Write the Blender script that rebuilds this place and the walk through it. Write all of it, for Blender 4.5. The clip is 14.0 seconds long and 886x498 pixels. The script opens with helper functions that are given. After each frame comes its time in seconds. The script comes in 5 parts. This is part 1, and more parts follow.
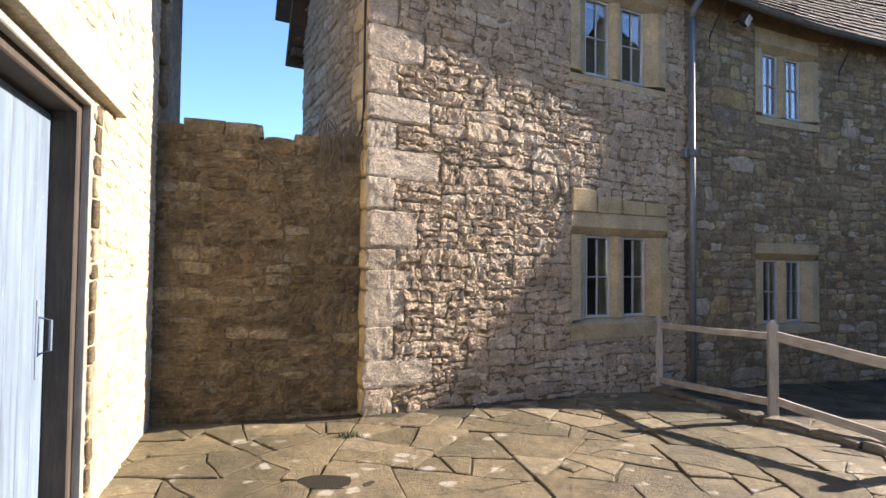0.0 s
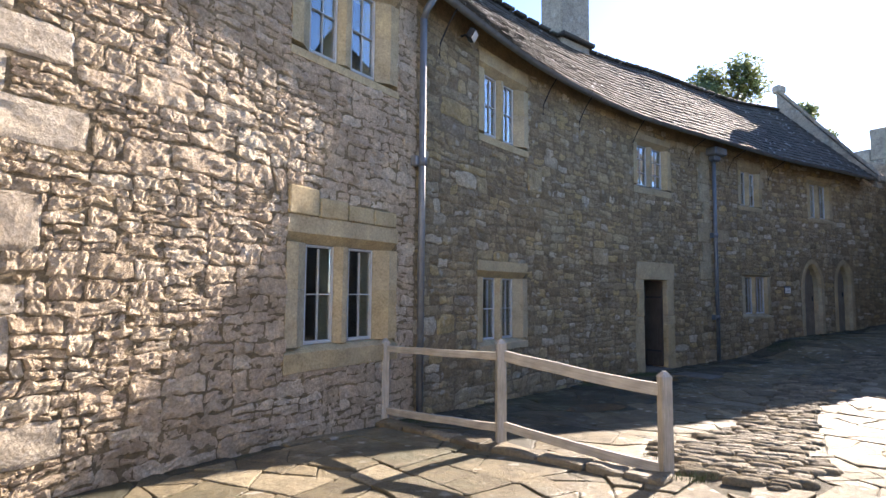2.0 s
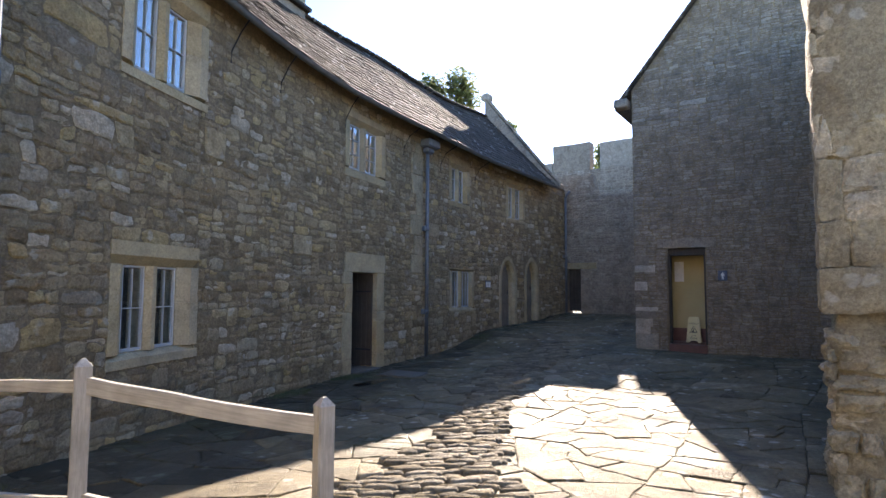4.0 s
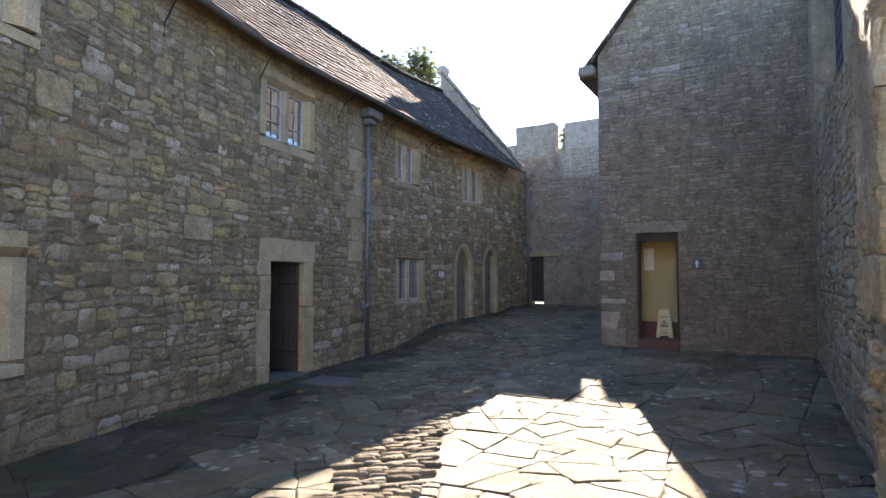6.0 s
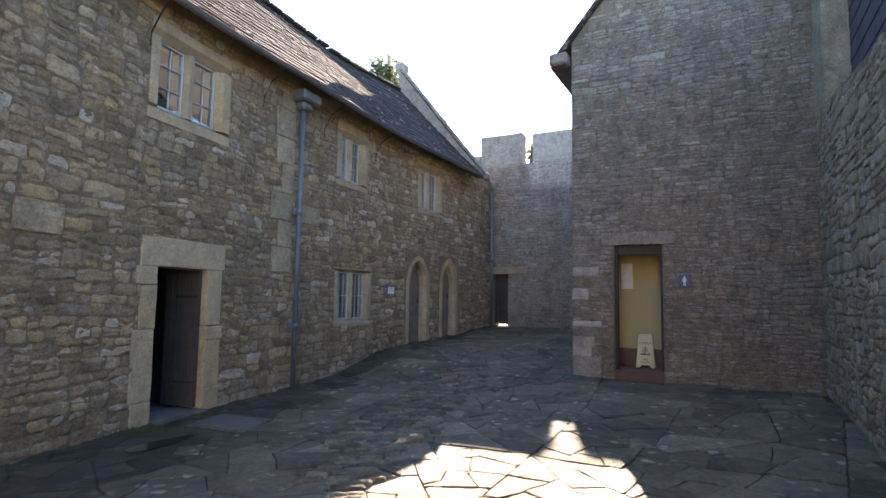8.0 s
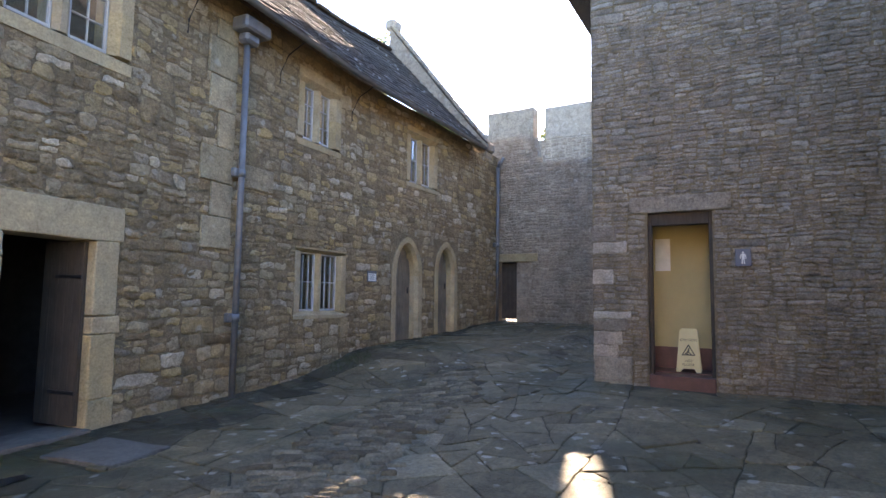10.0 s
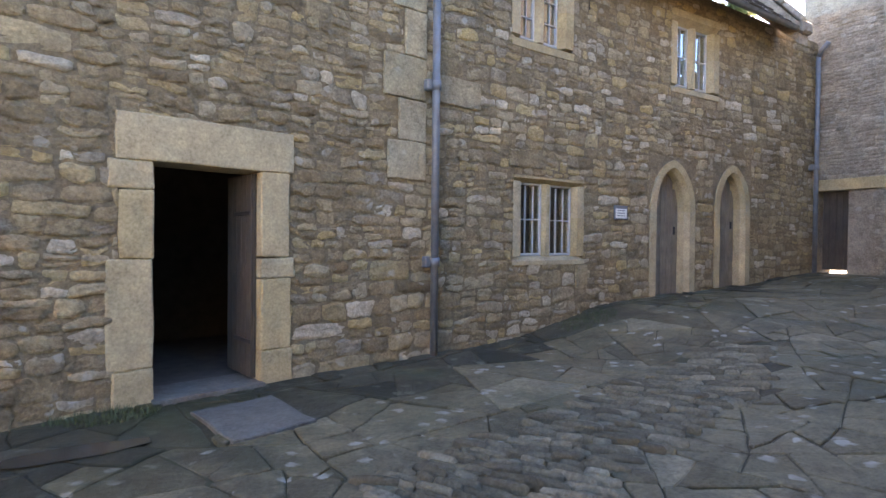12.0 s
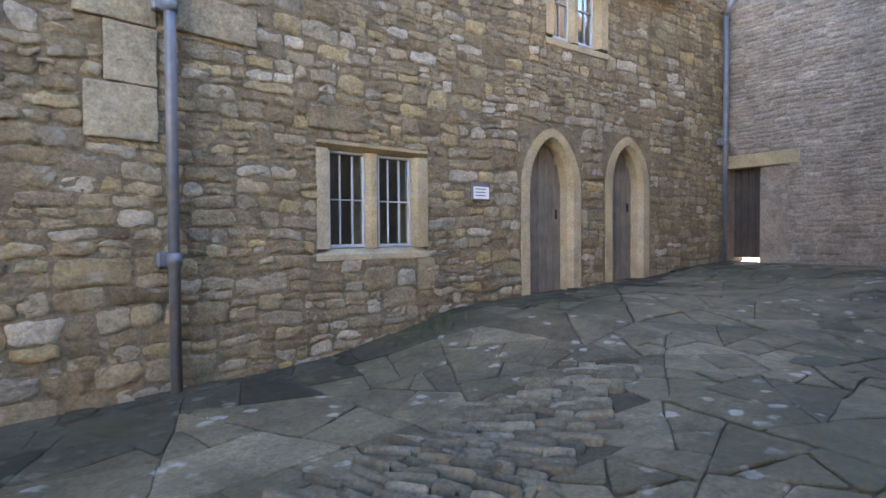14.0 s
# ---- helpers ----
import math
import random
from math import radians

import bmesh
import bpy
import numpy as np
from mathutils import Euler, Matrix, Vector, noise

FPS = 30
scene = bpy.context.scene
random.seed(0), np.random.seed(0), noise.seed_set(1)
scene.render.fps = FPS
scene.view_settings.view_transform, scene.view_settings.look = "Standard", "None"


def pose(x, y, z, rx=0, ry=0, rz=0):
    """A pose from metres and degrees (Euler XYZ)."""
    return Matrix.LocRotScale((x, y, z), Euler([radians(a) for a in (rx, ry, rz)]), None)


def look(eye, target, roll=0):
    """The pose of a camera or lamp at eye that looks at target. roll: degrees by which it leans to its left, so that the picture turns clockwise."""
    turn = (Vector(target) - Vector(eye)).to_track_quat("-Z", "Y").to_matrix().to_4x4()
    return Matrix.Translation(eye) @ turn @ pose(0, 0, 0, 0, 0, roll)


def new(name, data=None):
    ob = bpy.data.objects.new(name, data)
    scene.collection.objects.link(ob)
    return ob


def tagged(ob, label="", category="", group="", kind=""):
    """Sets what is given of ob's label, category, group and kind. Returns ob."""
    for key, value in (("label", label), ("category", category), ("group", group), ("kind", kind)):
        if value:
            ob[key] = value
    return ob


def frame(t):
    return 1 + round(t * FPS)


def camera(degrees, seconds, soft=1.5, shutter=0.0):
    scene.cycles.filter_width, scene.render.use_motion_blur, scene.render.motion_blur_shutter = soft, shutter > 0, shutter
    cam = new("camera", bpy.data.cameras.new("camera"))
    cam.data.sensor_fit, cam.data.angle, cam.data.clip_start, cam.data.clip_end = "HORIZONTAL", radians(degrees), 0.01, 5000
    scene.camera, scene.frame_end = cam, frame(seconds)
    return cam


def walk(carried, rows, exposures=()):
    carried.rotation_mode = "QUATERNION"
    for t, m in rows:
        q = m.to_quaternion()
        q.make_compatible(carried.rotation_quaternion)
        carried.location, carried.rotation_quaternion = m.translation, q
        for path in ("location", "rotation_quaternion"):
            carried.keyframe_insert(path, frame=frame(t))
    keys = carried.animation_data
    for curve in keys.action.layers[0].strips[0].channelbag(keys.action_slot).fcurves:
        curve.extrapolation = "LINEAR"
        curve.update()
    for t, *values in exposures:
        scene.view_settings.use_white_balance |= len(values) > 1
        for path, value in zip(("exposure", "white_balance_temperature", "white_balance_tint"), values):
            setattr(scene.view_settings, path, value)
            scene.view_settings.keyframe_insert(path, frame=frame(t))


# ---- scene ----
cam = camera(76.9, 14.0, soft=1.5)
PATH = [
    (0, (-0.261, -0.278, 1.605), (-0.217, 1.72, 1.67), 0.6),
    (0.5, (-0.323, 0.064, 1.631), (-0.216, 2.059, 1.714), 0.6),
    (1, (-0.318, 0.371, 1.642), (-0.014, 2.344, 1.758), 0.8),
    (1.5, (-0.089, 0.657, 1.62), (0.526, 2.555, 1.759), 0.5),
    (2, (0.168, 0.973, 1.545), (1.129, 2.721, 1.696), 0.5),
    (2.5, (0.439, 1.311, 1.535), (1.71, 2.848, 1.681), 0.6),
    (3, (0.901, 1.569, 1.526), (2.392, 2.893, 1.671), 0.5),
    (3.5, (1.352, 1.736, 1.499), (2.932, 2.954, 1.638), 0.3),
    (4, (1.776, 1.847, 1.513), (3.425, 2.97, 1.656), 0.3),
    (4.2, (2.0, 1.869, 1.512), (3.657, 2.982, 1.652), 0.1),
    (6.3, (3.683, 2.402, 1.579), (5.406, 3.412, 1.683), 0.4),
    (6.5, (3.842, 2.465, 1.575), (5.574, 3.458, 1.685), 0.7),
    (7, (4.295, 2.644, 1.544), (6.06, 3.575, 1.68), 0.9),
    (7.5, (4.789, 2.754, 1.509), (6.555, 3.676, 1.682), 0.6),
    (8, (5.308, 2.955, 1.48), (7.072, 3.88, 1.657), 0.9),
    (8.2, (5.506, 3.034, 1.478), (7.271, 3.959, 1.655), 1.0),
    (10.3, (7.93, 3.73, 1.241), (9.66, 4.722, 1.398), 0.5),
    (10.5, (8.148, 3.82, 1.226), (9.874, 4.824, 1.34), 0.5),
    (11, (8.686, 4.033, 1.246), (10.401, 5.063, 1.264), 0.5),
    (11.5, (9.117, 4.223, 1.214), (10.482, 5.684, 1.238), 0.4),
    (12, (9.646, 4.442, 1.2), (10.718, 6.13, 1.171), 0.6),
    (12.5, (10.3, 4.545, 1.18), (11.323, 6.263, 1.128), 0.3),
    (13, (10.949, 4.763, 1.137), (11.971, 6.482, 1.093), 0.2),
    (13.5, (11.61, 4.897, 1.143), (12.737, 6.548, 1.084), 0.1),
    (14, (12.073, 5.059, 1.134), (13.281, 6.652, 1.084), -0.4),
]
EXPOSURES = [(0, 1.75, 6900, 18), (0.5, 1.95, 6750, 18), (1.0, 2.07, 6650, 19), (1.5, 2.27, 6700, 19), (2.0, 2.28, 6800, 18), (2.5, 2.24, 6900, 18), (3.0, 2.24, 6900, 18), (4.2, 2.34, 6950, 18), (6.5, 2.77, 7400, 19), (8.2, 2.9, 7500, 20), (10.3, 3.42, 8000, 22), (11.0, 3.55, 8300, 24), (12.0, 3.95, 8700, 24), (14.0, 4.27, 8600, 23)]
walk(cam, [(t, look(eye, target, roll)) for t, eye, target, roll in PATH], EXPOSURES)

# ---------------- world, sun, exposure ----------------
SUN_AZ, SUN_EL = 20.3, 26.5
world = bpy.data.worlds.new("world")
scene.world = world
world.use_nodes = True
wn = world.node_tree.nodes
wl = world.node_tree.links
sky = wn.new("ShaderNodeTexSky")
sky.sky_type = 'NISHITA'
sky.sun_disc = False
sky.sun_elevation = radians(SUN_EL)
sky.sun_rotation = radians(90 - SUN_AZ)
sky.air_density, sky.dust_density, sky.ozone_density = 0.8, 0.3, 3.5
sky.altitude = 1200
hsv = wn.new("ShaderNodeHueSaturation")
hsv.inputs["Saturation"].default_value = 1.1
wl.new(sky.outputs[0], hsv.inputs["Color"])
wl.new(hsv.outputs[0], wn["Background"].inputs[0])
wn["Background"].inputs[1].default_value = 0.15
sun_data = bpy.data.lights.new("sun", 'SUN')
sun_data.energy, sun_data.angle, sun_data.color = 4.8, radians(0.5), (1.0, 0.92, 0.80)
sun = new("sun", sun_data)
to_sun = Vector((math.cos(radians(SUN_EL)) * math.cos(radians(SUN_AZ)), math.cos(radians(SUN_EL)) * math.sin(radians(SUN_AZ)), math.sin(radians(SUN_EL))))
sun.matrix_world = look(to_sun * 60, (0, 0, 0))

# ---------------- materials ----------------
def material(name):
    m = bpy.data.materials.new(name)
    m.use_nodes = True
    return m, m.node_tree.nodes, m.node_tree.links, m.node_tree.nodes["Principled BSDF"]


def ramp(nodes, stops, interp='LINEAR'):
    r = nodes.new("ShaderNodeValToRGB")
    r.color_ramp.interpolation = interp
    e = r.color_ramp.elements
    while len(e) < len(stops):
        e.new(0.5)
    for el, (p, c) in zip(e, stops):
        el.position, el.color = p, (*c, 1)
    return r


def noise_tex(nodes, links, coord, scale, detail=5, rough=0.6, stretch=None):
    n = nodes.new("ShaderNodeTexNoise")
    n.inputs["Scale"].default_value, n.inputs["Detail"].default_value, n.inputs["Roughness"].default_value = scale, detail, rough
    if stretch:
        mp = nodes.new("ShaderNodeMapping")
        mp.inputs["Scale"].default_value = stretch
        links.new(coord, mp.inputs[0])
        coord = mp.outputs[0]
    links.new(coord, n.inputs["Vector"])
    return n


def mix(nodes, links, fac, a, b, mode='MIX'):
    n = nodes.new("ShaderNodeMix")
    n.data_type, n.blend_type = 'RGBA', mode
    for sock, val in ((n.inputs[0], fac), (n.inputs[6], a), (n.inputs[7], b)):
        if isinstance(val, (int, float)):
            sock.default_value = val
        elif isinstance(val, tuple):
            sock.default_value = (*val, 1)
        else:
            links.new(val, sock)
    return n.outputs[2]


def math_node(nodes, links, op, a, b=0.0):
    n = nodes.new("ShaderNodeMath")
    n.operation = op
    for sock, val in ((n.inputs[0], a), (n.inputs[1], b)):
        if isinstance(val, (int, float)):
            sock.default_value = val
        else:
            links.new(val, sock)
    return n.outputs[0]


def stone(name, stops, rough=0.9, fine=0.5, lichen=0.0, lichen_col=(0.62, 0.6, 0.52), stain=0.35, stain_col=(0.1, 0.085, 0.06), scale=1.0, relief=0.02, wet=0.0, mottle=0.6, moss=0.0):
    """Weathered stone: a colour for each block, grain, blotches, lichen and stains."""
    m, n, l, p = material(name)
    geo, info = n.new("ShaderNodeNewGeometry"), n.new("ShaderNodeObjectInfo")
    pos = geo.outputs["Position"]
    pick = math_node(n, l, 'FRACT', math_node(n, l, 'ADD', geo.outputs["Random Per Island"], info.outputs["Random"]))
    base = ramp(n, stops)
    l.new(pick, base.inputs[0])
    col = base.outputs[0]
    blot = noise_tex(n, l, pos, 3.2 * scale, 6, 0.65)
    b = ramp(n, [(0.36, (0.8, 0.785, 0.76)), (0.5, (1, 1, 1)), (0.64, (1.17, 1.155, 1.11))])
    l.new(blot.outputs[0], b.inputs[0])
    col = mix(n, l, 1.0, col, b.outputs[0], 'MULTIPLY')
    grain = noise_tex(n, l, pos, 38 * scale, 8, 0.7)
    g = ramp(n, [(0.36, (0.72, 0.71, 0.69)), (0.64, (1.25, 1.25, 1.23))])
    l.new(grain.outputs[0], g.inputs[0])
    col = mix(n, l, 0.85, col, g.outputs[0], 'MULTIPLY')
    mid = noise_tex(n, l, pos, 13 * scale, 7, 0.75)
    mr = ramp(n, [(0.38, (0.72, 0.7, 0.67)), (0.5, (1, 1, 1)), (0.62, (1.28, 1.26, 1.22))])
    l.new(mid.outputs[0], mr.inputs[0])
    col = mix(n, l, mottle, col, mr.outputs[0], 'MULTIPLY')
    st = noise_tex(n, l, pos, 0.9 * scale, 7, 0.7)
    sr = ramp(n, [(0.48, (0, 0, 0)), (0.72, (1, 1, 1))])
    l.new(st.outputs[0], sr.inputs[0])
    col = mix(n, l, math_node(n, l, 'MULTIPLY', sr.outputs[0], stain), col, stain_col)
    if lichen:
        v = n.new("ShaderNodeTexVoronoi")
        v.inputs["Scale"].default_value = 5.5 * scale
        wob = noise_tex(n, l, pos, 9 * scale, 4, 0.6)
        mixed = mix(n, l, 0.12, pos, wob.outputs["Color"])
        l.new(mixed, v.inputs["Vector"])
        spot = ramp(n, [(0.2, (1, 1, 1)), (0.29, (0, 0, 0))])
        l.new(v.outputs["Distance"], spot.inputs[0])
        where = noise_tex(n, l, pos, 1.7 * scale, 3, 0.6)
        wr = ramp(n, [(0.49, (0, 0, 0)), (0.57, (1, 1, 1))])
        l.new(where.outputs[0], wr.inputs[0])
        k = math_node(n, l, 'MULTIPLY', math_node(n, l, 'MULTIPLY', spot.outputs[0], wr.outputs[0]), lichen)
        col = mix(n, l, k, col, lichen_col)
    if moss:
        mo = noise_tex(n, l, pos, 0.55, 9, 0.72)
        mor = ramp(n, [(0.5, (0, 0, 0)), (0.66, (1, 1, 1))])
        l.new(mo.outputs[0], mor.inputs[0])
        col = mix(n, l, math_node(n, l, 'MULTIPLY', mor.outputs[0], moss), col, (0.055, 0.058, 0.026))
    l.new(col, p.inputs["Base Color"])
    if wet:
        damp = noise_tex(n, l, pos, 1.1, 4, 0.6)
        dr = ramp(n, [(0.5, (rough, rough, rough)), (0.68, (wet, wet, wet))])
        l.new(damp.outputs[0], dr.inputs[0])
        l.new(dr.outputs[0], p.inputs["Roughness"])
    else:
        p.inputs["Roughness"].default_value = rough
    p.inputs["Specular IOR Level"].default_value = 0.3
    rel = noise_tex(n, l, pos, 16 * scale, 9, 0.72)
    both = math_node(n, l, 'ADD', math_node(n, l, 'ADD', rel.outputs[0], mid.outputs[0]), math_node(n, l, 'MULTIPLY', grain.outputs[0], 0.45))
    bump = n.new("ShaderNodeBump")
    bump.inputs["Strength"].default_value, bump.inputs["Distance"].default_value = fine, relief * 1.3
    l.new(both, bump.inputs["Height"])
    l.new(bump.outputs[0], p.inputs["Normal"])
    return m


def paint(name, colour, rough=0.5, metal=0.0, vary=0.25, wear=None, scale=6.0, bump=0.1, stretch=None):
    """Painted, metal or plain surface with streaks and wear."""
    m, n, l, p = material(name)
    geo = n.new("ShaderNodeNewGeometry")
    pos = geo.outputs["Position"]
    a = noise_tex(n, l, pos, scale, 6, 0.65, stretch)
    r = ramp(n, [(0.3, (1 - vary,) * 3), (0.7, (1 + vary,) * 3)])
    l.new(a.outputs[0], r.inputs[0])
    col = mix(n, l, 1.0, colour, r.outputs[0], 'MULTIPLY')
    if wear:
        w = noise_tex(n, l, pos, scale * 5, 8, 0.75, stretch)
        wr = ramp(n, [(0.62, (0, 0, 0)), (0.7, (1, 1, 1))])
        l.new(w.outputs[0], wr.inputs[0])
        col = mix(n, l, wr.outputs[0], col, wear)
    l.new(col, p.inputs["Base Color"])
    p.inputs["Roughness"].default_value, p.inputs["Metallic"].default_value = rough, metal
    bp = n.new("ShaderNodeBump")
    bp.inputs["Strength"].default_value, bp.inputs["Distance"].default_value = bump, 0.01
    f = noise_tex(n, l, pos, scale * 8, 6, 0.7, stretch)
    l.new(f.outputs[0], bp.inputs["Height"])
    l.new(bp.outputs[0], p.inputs["Normal"])
    return m


def timber(name, dark, light, rough=0.8, along=(1, 1, 0.08)):
    """Weathered wood with long grain."""
    m, n, l, p = material(name)
    tc, info = n.new("ShaderNodeTexCoord"), n.new("ShaderNodeObjectInfo")
    pos = tc.outputs["Object"]
    a = noise_tex(n, l, pos, 60, 6, 0.7, along)
    r = ramp(n, [(0.3, dark), (0.7, light)])
    l.new(a.outputs[0], r.inputs[0])
    b = noise_tex(n, l, pos, 4, 4, 0.6)
    br = ramp(n, [(0.3, (0.75, 0.75, 0.75)), (0.7, (1.15, 1.13, 1.1))])
    l.new(b.outputs[0], br.inputs[0])
    l.new(mix(n, l, 1.0, r.outputs[0], br.outputs[0], 'MULTIPLY'), p.inputs["Base Color"])
    p.inputs["Roughness"].default_value = rough
    bp = n.new("ShaderNodeBump")
    bp.inputs["Strength"].default_value, bp.inputs["Distance"].default_value = 0.5, 0.004
    l.new(a.outputs[0], bp.inputs["Height"])
    l.new(bp.outputs[0], p.inputs["Normal"])
    return m


RUBBLE = [(0.0, (0.21, 0.155, 0.09)), (0.18, (0.39, 0.30, 0.18)), (0.4, (0.28, 0.21, 0.12)), (0.6, (0.43, 0.355, 0.24)), (0.76, (0.46, 0.34, 0.165)), (0.88, (0.29, 0.235, 0.165)), (1.0, (0.60, 0.52, 0.39))]
M_RUBBLE = stone("rubble_stone", RUBBLE, fine=1.0, lichen=0.35, relief=0.04)
M_MORTAR = stone("lime_mortar", [(0, (0.255, 0.197, 0.122)), (1, (0.255, 0.197, 0.122))], fine=0.9, stain=0.4, relief=0.05)
M_ROUGH = stone("rough_hewn_stone", [(0, (0.48, 0.38, 0.275)), (0.35, (0.57, 0.46, 0.34)), (0.7, (0.52, 0.41, 0.305)), (1, (0.64, 0.55, 0.43))], fine=1.0, lichen=0.3, relief=0.045, stain=0.12)
M_ASHLAR = stone("dressed_limestone", [(0, (0.345, 0.268, 0.148)), (0.5, (0.395, 0.312, 0.182)), (1, (0.37, 0.305, 0.20))], fine=0.5, stain=0.6, stain_col=(0.25, 0.205, 0.14), relief=0.012, mottle=0.12)
M_QUOIN = stone("quoin_stone", [(0, (0.50, 0.42, 0.33)), (1, (0.56, 0.49, 0.40))], fine=1.0, stain=0.15, relief=0.04, mottle=0.4)
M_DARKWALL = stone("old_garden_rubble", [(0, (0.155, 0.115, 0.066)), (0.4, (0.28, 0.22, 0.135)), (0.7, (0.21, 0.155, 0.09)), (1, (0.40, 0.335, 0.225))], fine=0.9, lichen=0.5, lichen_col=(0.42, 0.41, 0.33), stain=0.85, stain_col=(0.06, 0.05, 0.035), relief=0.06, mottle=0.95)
M_GREYWALL = stone("grey_rubble", [(0, (0.23, 0.19, 0.15)), (0.4, (0.31, 0.26, 0.20)), (0.7, (0.27, 0.22, 0.17)), (1, (0.37, 0.32, 0.255))], fine=0.8, lichen=0.2, stain=0.35, relief=0.03)
M_YELLOWWALL = stone("golden_rubble", [(0, (0.30, 0.25, 0.16)), (0.5, (0.37, 0.31, 0.20)), (1, (0.42, 0.36, 0.26))], fine=0.8, lichen=0.3, stain=0.4, relief=0.03)
M_LIME = stone("limewashed_rubble", [(0, (0.57, 0.49, 0.36)), (0.5, (0.65, 0.58, 0.45)), (1, (0.60, 0.51, 0.36))], fine=0.8, stain=0.12, stain_col=(0.4, 0.3, 0.17), relief=0.035)
M_FLAG = stone("flagstone", [(0, (0.116, 0.095, 0.055)), (0.3, (0.17, 0.138, 0.083)), (0.6, (0.205, 0.168, 0.104)), (0.85, (0.148, 0.12, 0.072)), (1, (0.272, 0.23, 0.152))], fine=0.8, lichen=0.6, lichen_col=(0.5, 0.48, 0.42), stain=0.85, stain_col=(0.042, 0.038, 0.027), relief=0.03, wet=0.42, rough=0.76, moss=0.8)
# damp, mossy flagstone, darkened further to deepen the shade beside the house
M_DAMP_SHADE = stone("damp_and_shade_flagstone", [(0, (0.04, 0.037, 0.024)), (0.5, (0.062, 0.056, 0.036)), (1, (0.095, 0.083, 0.056))], fine=0.8, lichen=0.35, lichen_col=(0.3, 0.3, 0.22), stain=0.8, stain_col=(0.022, 0.021, 0.014), relief=0.03, wet=0.3, rough=0.7, moss=0.9)
M_COBBLE = stone("pitched_stone", [(0, (0.107, 0.087, 0.055)), (0.5, (0.16, 0.132, 0.086)), (1, (0.25, 0.21, 0.145))], fine=0.8, stain=0.4, relief=0.02, rough=0.7)
M_EARTH = stone("joint_earth", [(0, (0.075, 0.062, 0.04)), (1, (0.075, 0.062, 0.04))], fine=0.8, stain=0.7, stain_col=(0.06, 0.075, 0.03), relief=0.03)
M_SLATE = stone("stone_slate", [(0, (0.04, 0.032, 0.024)), (0.4, (0.062, 0.05, 0.038)), (0.7, (0.05, 0.041, 0.031)), (1, (0.09, 0.073, 0.055))], fine=0.6, lichen=0.4, stain=0.4, relief=0.02)
M_SLAB = stone("blue_grey_slab", [(0, (0.12, 0.113, 0.102)), (1, (0.12, 0.113, 0.102))], fine=0.2, stain=0.2, relief=0.008, rough=0.6)
M_DARKSLATE = stone("dark_slate", [(0, (0.06, 0.062, 0.066)), (1, (0.08, 0.082, 0.086))], fine=0.3, stain=0.2, relief=0.008, rough=0.7)
M_WOOD = timber("weathered_oak", (0.24, 0.222, 0.19), (0.42, 0.395, 0.345))
M_RAILWOOD = timber("weathered_oak_rail", (0.24, 0.222, 0.19), (0.42, 0.395, 0.345), along=(0.06, 1, 1))
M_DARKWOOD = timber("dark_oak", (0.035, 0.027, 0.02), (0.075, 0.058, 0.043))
M_GREYWOOD = timber("grey_oak", (0.12, 0.10, 0.075), (0.22, 0.19, 0.145))
M_BLUE = paint("blue_grey_paint", (0.145, 0.20, 0.265), 0.5, vary=0.3, wear=(0.5, 0.5, 0.48), scale=3.0, stretch=(6, 6, 0.5))
M_LEAD = paint("painted_iron", (0.128, 0.138, 0.148), 0.5, 0.1, vary=0.25, scale=8)
M_IRON = paint("black_iron", (0.03, 0.03, 0.032), 0.55, 0.6)
M_WHITE = paint("off_white_paint", (0.72, 0.71, 0.66), 0.5, vary=0.1)
M_BAR = paint("window_bar_paint", (0.38, 0.38, 0.36), 0.5, vary=0.15)
M_YELLOW = paint("yellow_painted_plaster", (0.45, 0.37, 0.175), 0.7, vary=0.08, scale=2, bump=0.03)
M_RED = paint("red_tile_step", (0.12, 0.05, 0.04), 0.5, vary=0.2)
# one near-black colour for every room surface, standing in for missing light
M_UNLIT_ROOM = paint("unlit_room_surface", (0.09, 0.08, 0.07), 0.9)
M_SIGNYEL = paint("yellow_plastic", (0.55, 0.475, 0.24), 0.4, vary=0.05)
M_BLACK = paint("black_print", (0.02, 0.02, 0.02), 0.5)
M_SIGNBLUE = paint("blue_sign_face", (0.04, 0.06, 0.10), 0.4, vary=0.1)
M_LEAF = paint("leaf", (0.085, 0.11, 0.045), 0.6, vary=0.5, scale=2)
_t = M_LEAF.node_tree
_tr, _mx = _t.nodes.new("ShaderNodeBsdfTranslucent"), _t.nodes.new("ShaderNodeMixShader")
_tr.inputs["Color"].default_value = (0.3, 0.34, 0.13, 1)
_mx.inputs[0].default_value = 0.45
_t.links.new(_t.nodes["Principled BSDF"].outputs[0], _mx.inputs[1])
_t.links.new(_tr.outputs[0], _mx.inputs[2])
_t.links.new(_mx.outputs[0], _t.nodes["Material Output"].inputs["Surface"])
M_GRASS = paint("grass_blade", (0.055, 0.075, 0.026), 0.6, vary=0.4, scale=9)
M_BARK = timber("bark", (0.05, 0.042, 0.032), (0.11, 0.095, 0.075))
M_WATER, _n, _l, _p = material("puddle_water")
_p.inputs["Base Color"].default_value = (0.035, 0.033, 0.028, 1)
_p.inputs["Roughness"].default_value = 0.18
M_GLASS, _n, _l, _p = material("window_glass")
_p.inputs["Base Color"].default_value = (0.9, 0.95, 0.95, 1)
_p.inputs["Roughness"].default_value = 0.01
_p.inputs["Transmission Weight"].default_value = 1.0
_p.inputs["IOR"].default_value = 1.65
_p.inputs["Coat Weight"].default_value, _p.inputs["Coat Roughness"].default_value, _p.inputs["Coat IOR"].default_value = 0.35, 0.01, 1.8
M_LAMP, _n, _l, _p = material("lamp_glass")
